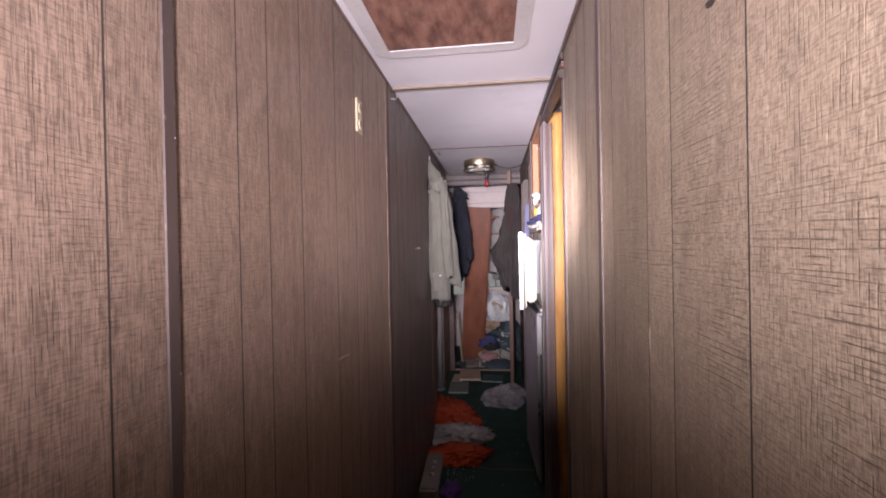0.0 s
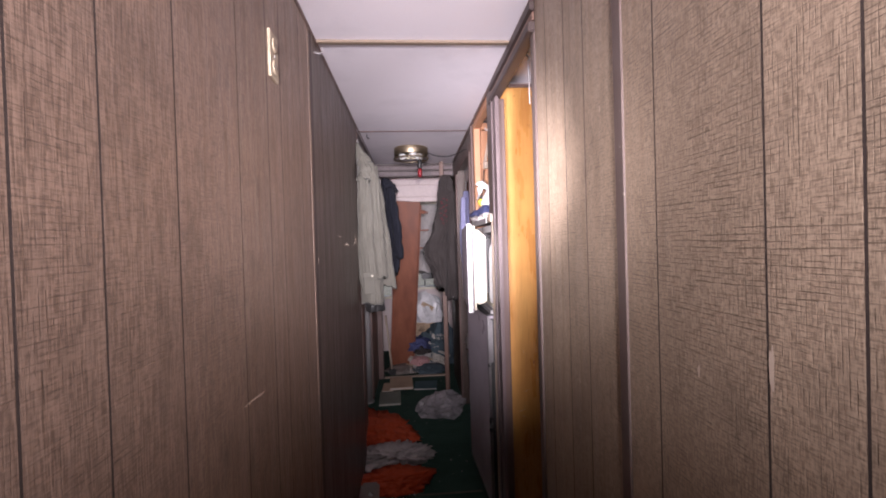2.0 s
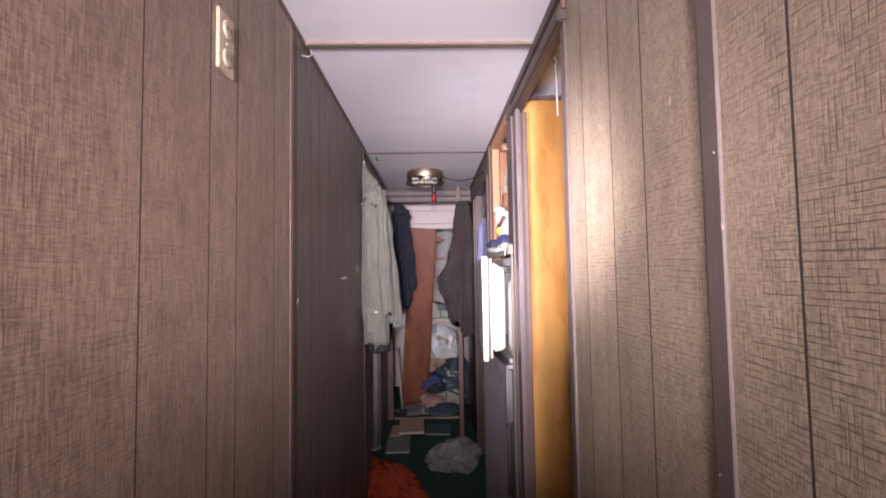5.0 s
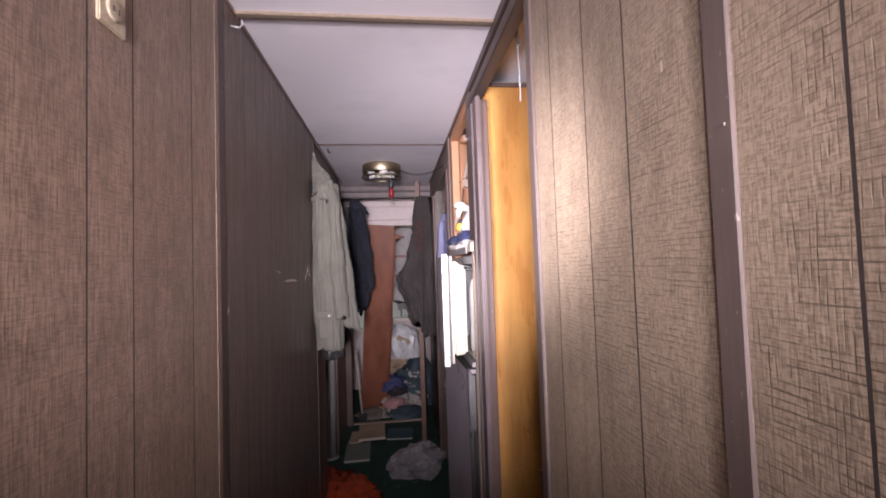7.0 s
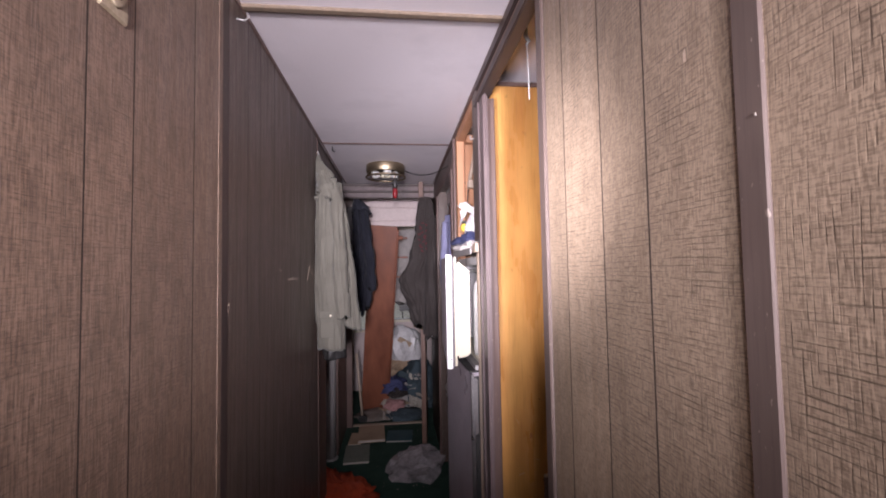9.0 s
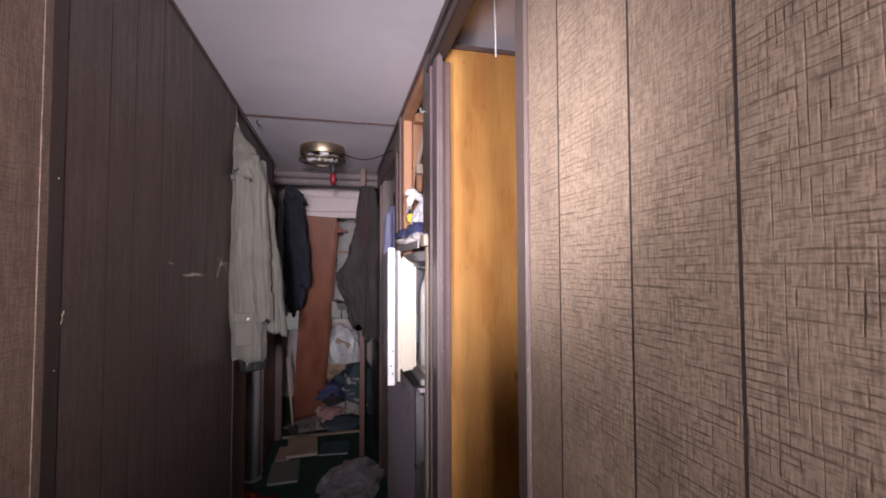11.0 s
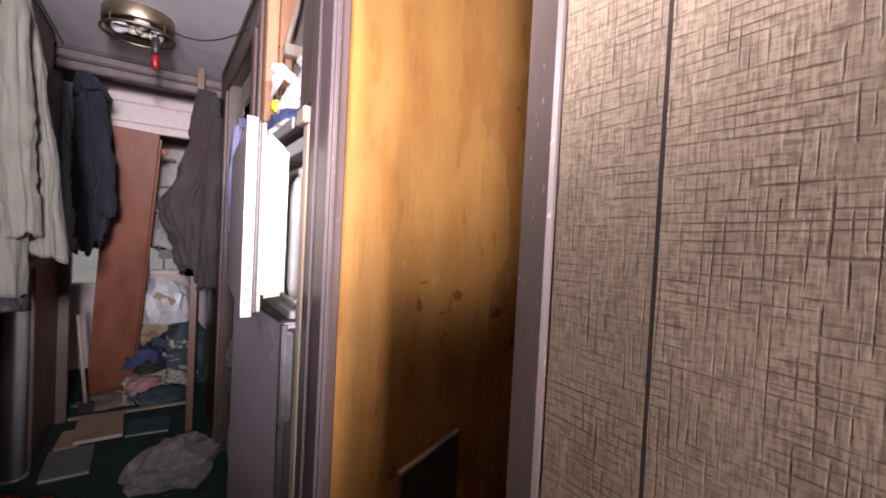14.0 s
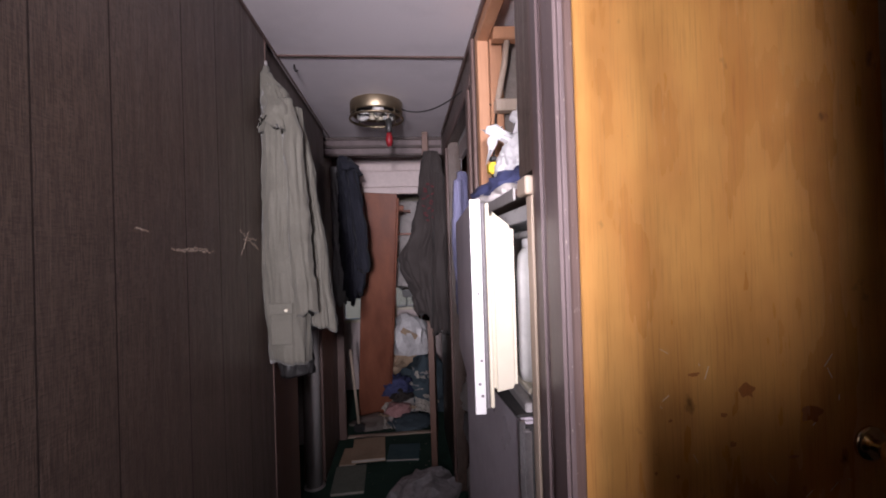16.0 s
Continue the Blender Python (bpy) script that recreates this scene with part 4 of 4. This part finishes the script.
# ---- hanging clothes ----
coat = thing("long_coat", (-0.22, 3.16, 0.95), "long sage-grey canvas coat hanging by the doorway", "coat")
part("body", hung([(1.95, -0.287, 3.17, 0.016, 0.02), (1.87, -0.256, 3.16, 0.040, 0.035), (1.74, -0.240, 3.155, 0.058, 0.045), (1.50, -0.237, 3.15, 0.064, 0.05), (1.25, -0.234, 3.15, 0.066, 0.052), (1.04, -0.228, 3.15, 0.064, 0.055), (1.005, -0.226, 3.15, 0.062, 0.055)], 5, 3, 0.006, ragged=0.006), COAT, coat, "", True)
part("front_flap", hung([(1.84, -0.205, 3.19, 0.024, 0.025), (1.60, -0.180, 3.20, 0.034, 0.035), (1.30, -0.155, 3.21, 0.042, 0.04), (1.10, -0.140, 3.21, 0.048, 0.045)], 9, 3, 0.005, ragged=0.012), COAT, coat, "", True)
part("sleeve", hung([(1.85, -0.212, 3.13, 0.016, 0.018), (1.72, -0.196, 3.115, 0.028, 0.026), (1.42, -0.182, 3.11, 0.033, 0.027), (1.16, -0.170, 3.115, 0.030, 0.025)], 11, 3, 0.006, n=36, ragged=0.008), COAT, coat, "", True)
part("collar", hung([(1.90, -0.262, 3.15, 0.026, 0.026), (1.80, -0.246, 3.13, 0.046, 0.035), (1.75, -0.250, 3.125, 0.050, 0.04)], 14, 3, 0.010, n=40, rows=14), COAT, coat, "", True)
part("hood", hung([(1.985, -0.296, 3.20, 0.008, 0.014), (1.93, -0.288, 3.18, 0.016, 0.022), (1.86, -0.276, 3.165, 0.024, 0.03)], 17, 3, 0.007, n=32, rows=14), COAT, coat, "", True)
part("pocket", box(-0.272, -0.205, 3.088, 3.097, 1.07, 1.19, 0.003), COAT, coat, "patch pocket")
part("pocket_flap", box(-0.275, -0.202, 3.083, 3.0875, 1.165, 1.20, 0.002), COAT, coat, "pocket flap")
part("button", placed(lathe([(0.005, 0), (0.005, 0.003)], n=12), Matrix.Translation((-0.222, 3.083, 1.178)) @ Q), IVORY, coat)
# black shape that paints the shadow under the coat
part("hem_shade", hung([(1.06, -0.224, 3.17, 0.058, 0.05), (0.99, -0.220, 3.18, 0.056, 0.05), (0.955, -0.218, 3.18, 0.052, 0.045)], 21, 3, 0.004, rows=12, ragged=0.003), BLACK, coat, "black cloth shape for the shade below the hem", True)
part("hanger_hook", tube([(-0.300, 3.20, 1.975), (-0.296, 3.205, 2.0), (-0.30, 3.212, 2.01), (-0.306, 3.215, 2.0)], 0.003), STEEL, coat)

navy = thing("navy_jacket", (-0.19, 4.42, 1.07), "navy jacket hanging over a grey fleece on the doorway's far side", "jacket")
part("body", hung([(1.945, -0.205, 4.42, 0.03, 0.03), (1.88, -0.188, 4.42, 0.055, 0.05), (1.70, -0.180, 4.42, 0.060, 0.055), (1.40, -0.172, 4.42, 0.064, 0.055), (1.20, -0.170, 4.42, 0.066, 0.055), (1.10, -0.175, 4.42, 0.058, 0.05)], 25, 5, 0.019, ragged=0.05), NAVY, navy, "", True)
part("sleeve", hung([(1.86, -0.165, 4.37, 0.02, 0.02), (1.70, -0.145, 4.36, 0.028, 0.03), (1.40, -0.108, 4.36, 0.034, 0.03), (1.24, -0.098, 4.36, 0.034, 0.028)], 27, 3, 0.01, n=36, rows=24, ragged=0.01), NAVY, navy, "", True)
part("fleece", hung([(1.90, -0.275, 4.45, 0.02, 0.03), (1.60, -0.262, 4.45, 0.035, 0.05), (1.05, -0.255, 4.45, 0.045, 0.05)], 29, 4, 0.01, n=40), GREYCLOTH, navy, "grey fleece underneath", True)
part("collar", hung([(1.955, -0.21, 4.40, 0.025, 0.03), (1.89, -0.185, 4.385, 0.06, 0.045), (1.85, -0.175, 4.38, 0.075, 0.045)], 31, 3, 0.01, n=36, rows=10), NAVY, navy, "", True)

dark = thing("dark_jacket", (0.27, 4.29, 0.88), "dusty black jacket with faded red embroidery, hung on a door", "jacket")
part("body", hung([(1.95, 0.322, 4.27, 0.028, 0.03), (1.88, 0.325, 4.27, 0.048, 0.045), (1.72, 0.328, 4.26, 0.068, 0.055), (1.50, 0.312, 4.25, 0.096, 0.06), (1.32, 0.272, 4.25, 0.132, 0.06), (1.24, 0.276, 4.25, 0.126, 0.06), (1.10, 0.296, 4.25, 0.110, 0.06), (1.00, 0.312, 4.25, 0.092, 0.055), (0.97, 0.316, 4.25, 0.086, 0.05)], 33, 5, 0.019, ragged=0.05), DARKCLOTH, dark, "", True)
part("sleeve", hung([(1.80, 0.362, 4.20, 0.026, 0.03), (1.50, 0.358, 4.15, 0.038, 0.035), (1.10, 0.350, 4.14, 0.042, 0.035), (0.88, 0.350, 4.14, 0.044, 0.032)], 35, 3, 0.01, n=36, rows=26, ragged=0.01), DARKCLOTH, dark, "", True)
emb = bmesh.new()
for k in range(16):
    x, z = 0.275 + 0.028 * math.sin(k * 1.9) + 0.02, 1.74 - 0.014 * k
    box(-0.010, 0.010, -0.003, 0.003, -0.004, 0.004, 0.001, emb, Matrix.Translation((x, 4.180, z)) @ Matrix.Rotation(radians(40 * math.sin(k)), 4, "Y"))
part("embroidery", emb, MAROON, dark, "faded maroon embroidery")
part("cuff_button", lathe([(0.012, 0), (0.012, 0.004)], (0.35, 4.115, 0.900), n=12), CHROME, dark)

shirt = thing("lavender_shirt", (0.49, 4.05, 1.0), "lavender cotton shirt hanging inside the second doorway", "shirt")
part("body", hung([(1.78, 0.475, 4.04, 0.02, 0.03), (1.70, 0.48, 4.04, 0.04, 0.07), (1.40, 0.485, 4.02, 0.055, 0.10), (1.02, 0.485, 4.00, 0.06, 0.11)], 41, 5, 0.012, ragged=0.02), LILAC, shirt, "", True)
part("sleeve", hung([(1.72, 0.44, 3.95, 0.02, 0.02), (1.45, 0.435, 3.93, 0.03, 0.03), (1.20, 0.435, 3.92, 0.028, 0.03)], 43, 3, 0.008, n=30, rows=20), LILAC, shirt, "", True)
part("hanger", tube([(0.475, 4.04, 1.95), (0.475, 4.04, 1.80), (0.475, 4.10, 1.76)], 0.003), STEEL, shirt)
single("clothes_rail", tube([(0.475, 3.36, 1.95), (0.475, 4.85, 1.95)], 0.010, 10), STEEL, "steel clothes rail in the second doorway", "rail", smooth=True)

part("layer", hung([(1.80, -0.135, 4.50, 0.015, 0.02), (1.65, -0.128, 4.50, 0.025, 0.03), (1.44, -0.13, 4.50, 0.02, 0.03)], 37, 3, 0.01, n=32, rows=16), MAROON, navy, "maroon garment behind", True)
single("ceiling_hook", tube([(-0.262, 3.44, H), (-0.262, 3.44, H - 0.018), (-0.255, 3.44, H - 0.028), (-0.248, 3.44, H - 0.022)], 0.003), BLACK, "small dark hook in the ceiling", "hook", smooth=True)
for k, (z, size, m, label) in enumerate(((0.0, (0.085, 0.15, 0.32), WHITECLOTH, "bunched white linen inside the second doorway"), (0.30, (0.075, 0.12, 0.20), GREYCLOTH, "grey folded cloth on the linen"), (0.48, (0.07, 0.12, 0.24), WHITECLOTH, "white linen on the stack"))):
    lying("linen", size, (0.535, 4.0, z), 95 + k, m, label, "linen", 15 * k, sharp=0.5)
lv = thing("low_door", (-0.35, 3.43, 0.0), "dark red-brown panel inside the low opening", "panel")
part("slab", box(-0.362, -0.338, 3.228, 3.66, 0.008, 0.995, 0.003), EDGEWOOD, lv)
structure("trim_board", box(XR + 0.061, XR + 0.085, 3.34, 4.09, 1.86, 1.955, 0.003), SIDING, "pale board behind the second door head", "trim")

# ---- the corridor's far end ----
ed = thing("open_door", (0.30, 4.65, 0.0), "red-brown door standing open along the wall, seen by its edge", "door")
DM = Matrix.Translation((0.276, 4.335, 0.0)) @ Matrix.Rotation(radians(-5.0), 4, "Z")
part("slab", placed(box(0.0, 0.036, 0.0, 0.55, 0.012, 2.088, 0.002), DM), EDGEWOOD, ed)
k2 = part("knob", placed(lathe([(0.0, 0.058), (0.018, 0.056), (0.025, 0.046), (0.024, 0.036), (0.012, 0.024), (0.011, 0.0)], n=24), DM @ Matrix.Translation((0.0, 0.06, 0.955)) @ Matrix.Rotation(radians(-90), 4, "Y")), KNOB, ed, "round brass knob", True)
part("latch_plate", placed(box(0.006, 0.028, -0.0025, -0.0002, 0.92, 0.985, 0.001), DM), KNOB, ed, "brass latch plate")

wp = thing("wood_panel", (-0.14, 5.30, 0.0), "tall red-brown wood-grain panel leaning on the far header boards", "panel")
up = Vector((0.125, -0.40, 1.775)).normalized()
side_way = (Vector((1, 0, 0)) - up * up.x).normalized()
back_way = up.cross(side_way)
PM = Matrix((side_way, back_way, up)).transposed().to_4x4()
PM.translation = (-0.268, 5.30, 0.022)
part("board", placed(box(0.0, 0.252, -0.010, 0.010, 0.0, 1.83, 0.003), PM), PANELWOOD, wp)
part("edge", placed(box(0.253, 0.268, -0.012, 0.045, 0.004, 1.80, 0.003), PM), PANELWOOD, wp, "darker side edge")
part("cleat", placed(box(0.269, 0.305, -0.006, 0.02, 1.71, 1.745, 0.003), PM), PANELWOOD, wp)

pole = thing("metal_post", (-0.412, 4.278, 0.0), "dull pale metal post standing inside the open doorway", "post")
part("tube", lathe([(0.046, 0.0), (0.046, 1.25), (0.042, 1.255)], (-0.412, 4.278, 0.0), n=28), STEEL, pole, "", True)
part("flange", lathe([(0.06, 0.0), (0.06, 0.006), (0.047, 0.01)], (-0.412, 4.278, 0.0), n=28), STEEL, pole, "", True)
bro = thing("broom", (-0.24, 5.02, 0.0), "old broom leaning in the corner with a dark brush", "broom")
part("stick", tube([(-0.235, 5.02, 0.06), (-0.285, 5.03, 0.62)], 0.011, 10), PALEWOOD, bro, "", True)
part("brush", box(-0.27, -0.19, 4.99, 5.05, 0.0, 0.06, 0.012, segs=2), BLACK, bro)


def book(name, x0, x1, y0, y1, z, h, rz, cover, label, pages=True):
    t = thing(name, ((x0 + x1) / 2, (y0 + y1) / 2, z), label, "book" if pages else "board")
    w, d = x1 - x0, y1 - y0
    m = pose((x0 + x1) / 2, (y0 + y1) / 2, z, 0, 0, rz)
    part("cover", placed(box(-w / 2, w / 2, -d / 2, d / 2, h - 0.004, h, 0.001), m), cover, t)
    part("cover", placed(box(-w / 2, w / 2, -d / 2, d / 2, 0.0, 0.004, 0.001), m), cover, t)
    part("page_block" if pages else "core", placed(box(-w / 2 + 0.003, w / 2 - 0.003, -d / 2 + 0.003, d / 2 - 0.003, 0.0041, h - 0.0041), m), PAPER, t, "pale edges")
    return t


book("large_book", -0.31, -0.125, 4.155, 4.46, 0.0, 0.018, 2, GREENCARD, "grey-green flat book lying on the carpet")
book("card_box", -0.300, -0.20, 4.47, 4.70, 0.0, 0.020, -2, TANCARD, "brown card box lid lying on the carpet")
book("card_box", -0.235, -0.02, 4.475, 4.79, 0.021, 0.022, 3, TANCARD, "tan cardboard box lid with a pale edge")
book("large_book", 0.0, 0.21, 4.50, 4.72, 0.0, 0.015, -4, TEAL, "teal book lying on the carpet")

lying("plastic_bag", (0.165, 0.22, 0.10), (0.215, 4.06, 0.0), 52, POLY, "crumpled clear-grey plastic bag on the carpet", "plastic bag", -20, sharp=0.9, freq=1.7, subdiv=3, smooth=False)
lying("orange_sweater", (0.15, 0.34, 0.06), (-0.24, 3.66, 0.0), 55, ORANGE, "orange-red knitted sweater dropped on the carpet", "sweater", 26, sharp=1.0, freq=3.6, subdiv=5)
lying("white_cloth", (0.185, 0.12, 0.06), (-0.14, 3.27, 0.0), 58, WHITECLOTH, "soiled white cloth bunched on the carpet", "cloth", 5, sharp=1.2, freq=4.2, subdiv=5)
lying("orange_sweater", (0.20, 0.12, 0.045), (-0.12, 2.99, 0.0), 61, ORANGE, "orange-red sleeve bunched on the carpet", "sweater", 12, sharp=1.0, freq=3.6, subdiv=5)
case = thing("vinyl_case", (-0.24, 2.67, 0.0), "dirty taupe vinyl case with bright clasps on the carpet", "case")
part("body", placed(box(-0.05, 0.05, -0.21, 0.21, 0.0, 0.065, 0.012, segs=3), pose(-0.243, 2.69, 0, 0, 0, 2)), CASE, case)
for y in (2.63, 2.70, 2.77):
    part("clasp", lathe([(0.014, 0.0), (0.012, 0.006), (0.004, 0.009)], (-0.235, y, 0.0645), n=14), CHROME, case, "", True)
lying("purple_cloth", (0.055, 0.09, 0.035), (-0.12, 2.58, 0.0), 64, PURPLE, "dark purple cloth on the carpet", "cloth", 0)
gl = bmesh.new()
for k in range(60):
    x, y, s = rng.uniform(-0.19, 0.0), rng.uniform(2.68, 2.92), rng.uniform(0.002, 0.007)
    box(x, x + s, y, y + s * 1.5, 0.0, s, 0, gl, None)
tagged(single("debris", gl, CHROME, "glinting bits of broken glass on the carpet", "debris"), kind="stuff")
db = bmesh.new()
for k in range(160):
    x, y, s = rng.uniform(-0.29, 0.36), rng.uniform(1.0, 4.9), rng.uniform(0.0015, 0.006)
    box(-s, s, -s * 0.5, s * 0.5, 0, s * 0.4, 0, db, pose(x, y, 0.0002, 0, 0, rng.uniform(0, 180)))
tagged(single("carpet_crumbs", db, CASE, "pale crumbs and lint on the carpet", "debris"), kind="stuff")

# ---- clutter in the far room ----
lying("clothes_heap", (0.13, 0.14, 0.20), (0.10, 5.40, 0.0), 70, WHITECLOTH, "heap of white and pink clothes on the floor", "clothes", 0, sharp=0.8, freq=3.6)
lying("blue_garment", (0.12, 0.10, 0.12), (0.05, 5.30, 0.19), 73, BLUE, "crumpled blue garment on the heap", "clothes", 30, sharp=0.8, freq=3.6)
lying("pink_garment", (0.09, 0.08, 0.08), (0.06, 5.20, 0.05), 75, PINK, "crumpled pink garment on the heap", "clothes", 10, sharp=0.8)
lying("black_garment", (0.09, 0.08, 0.07), (0.09, 5.24, 0.16), 76, DARKCLOTH, "crumpled black garment on the heap", "clothes", 60, sharp=0.8)
lying("denim_mound", (0.20, 0.24, 0.42), (0.28, 5.55, 0.0), 78, TEALCLOTH, "heap of slate-blue denim and cloth", "clothes", 0, sharp=0.7, freq=3)
lying("denim_garment", (0.16, 0.14, 0.06), (0.16, 5.10, 0.0), 79, TEALCLOTH, "flat slate-blue garment on the floor", "clothes", 20, sharp=0.5)
lying("brown_cloth", (0.17, 0.13, 0.05), (-0.13, 5.15, 0.0), 81, CASE, "brown cloth on the floor", "cloth", 0, sharp=0.5)
lying("rag_heap", (0.28, 0.22, 0.46), (0.12, 5.78, 0.0), 83, TANCARD, "heap of brown rags and card", "clothes", 0, sharp=0.8, freq=4)
lying("white_sack", (0.17, 0.14, 0.34), (0.19, 5.62, 0.44), 86, WHITEPOLY, "bulging white plastic sack on the heap", "sack", 0, sharp=0.5, freq=1.8, subdiv=3, smooth=False)
bxs = thing("cardboard_flap", (0.22, 5.50, 0.55), "tan cardboard flap sticking out of the sack", "cardboard")
part("flap", placed(box(-0.02, 0.13, -0.004, 0.004, -0.02, 0.03, 0.001), pose(0.12, 5.475, 0.66, 10, 30, 8)), TANCARD, bxs)
for k in range(22):
    s = single("paper_sheet", sheet(rng.uniform(0.08, 0.2), rng.uniform(0.05, 0.16), k + 1.3, 0.02), (PAPER, TANCARD, WHITECLOTH, PAPER)[k % 4], "loose creased paper among the clutter", "paper", "papers in the far room")
    y = rng.uniform(5.05, 5.65)
    s.matrix_basis = pose(rng.uniform(-0.05, 0.36), y, max(0.012, 0.10 + (y - 5.25) * 1.05), rng.uniform(-25, 45), rng.uniform(-25, 25), rng.uniform(0, 180))
cam_box = thing("small_appliance", (0.22, 5.80, 0.84), "small black appliance with knobs on the window ledge", "appliance")
part("body", box(0.12, 0.30, 5.76, 5.84, 0.93, 1.0, 0.008, segs=2), BLACK, cam_box)
for x in (0.15, 0.27):
    part("leg", box(x, x + 0.014, 5.78, 5.82, 0.84, 0.93, 0.003), BLACK, cam_box)
side = thing("shelf_unit", (0.06, 5.85, 0.0), "narrow pale shelf unit beside the leaning panel", "shelf")
part("post", box(0.02, 0.06, 5.82, 5.86, 0.0, 1.86, 0.003), PALEWOOD, side)
for z in (1.30, 1.52, 1.74):
    part("shelf", box(0.061, 0.22, 5.80, 5.96, z, z + 0.018, 0.002), REDWOOD, side)
curt = single("window_curtain", hung([(1.86, 0.25, 5.95, 0.20, 0.012), (1.4, 0.25, 5.95, 0.20, 0.015), (1.0, 0.25, 5.95, 0.20, 0.015)], 91, 9, 0.008), WHITECLOTH, "grey-white curtain half across the window", "curtain", smooth=True)

# board propped in the doorway
pb = thing("propped_board", (0.678, 2.411, 0.0), "brown board with a pale sawn edge propped against the door", "board")
BM = pose(0.678, 2.405, 0.0, 0, 0, 25.7)
part("board", placed(box(-0.125, 0.125, -0.006, 0.006, 0.0, 0.712, 0.001), BM), TRIM, pb)
part("edge", placed(box(-0.125, 0.125, -0.006, 0.006, 0.7125, 0.72, 0.001), BM), PALEWOOD, pb, "pale sawn top edge")
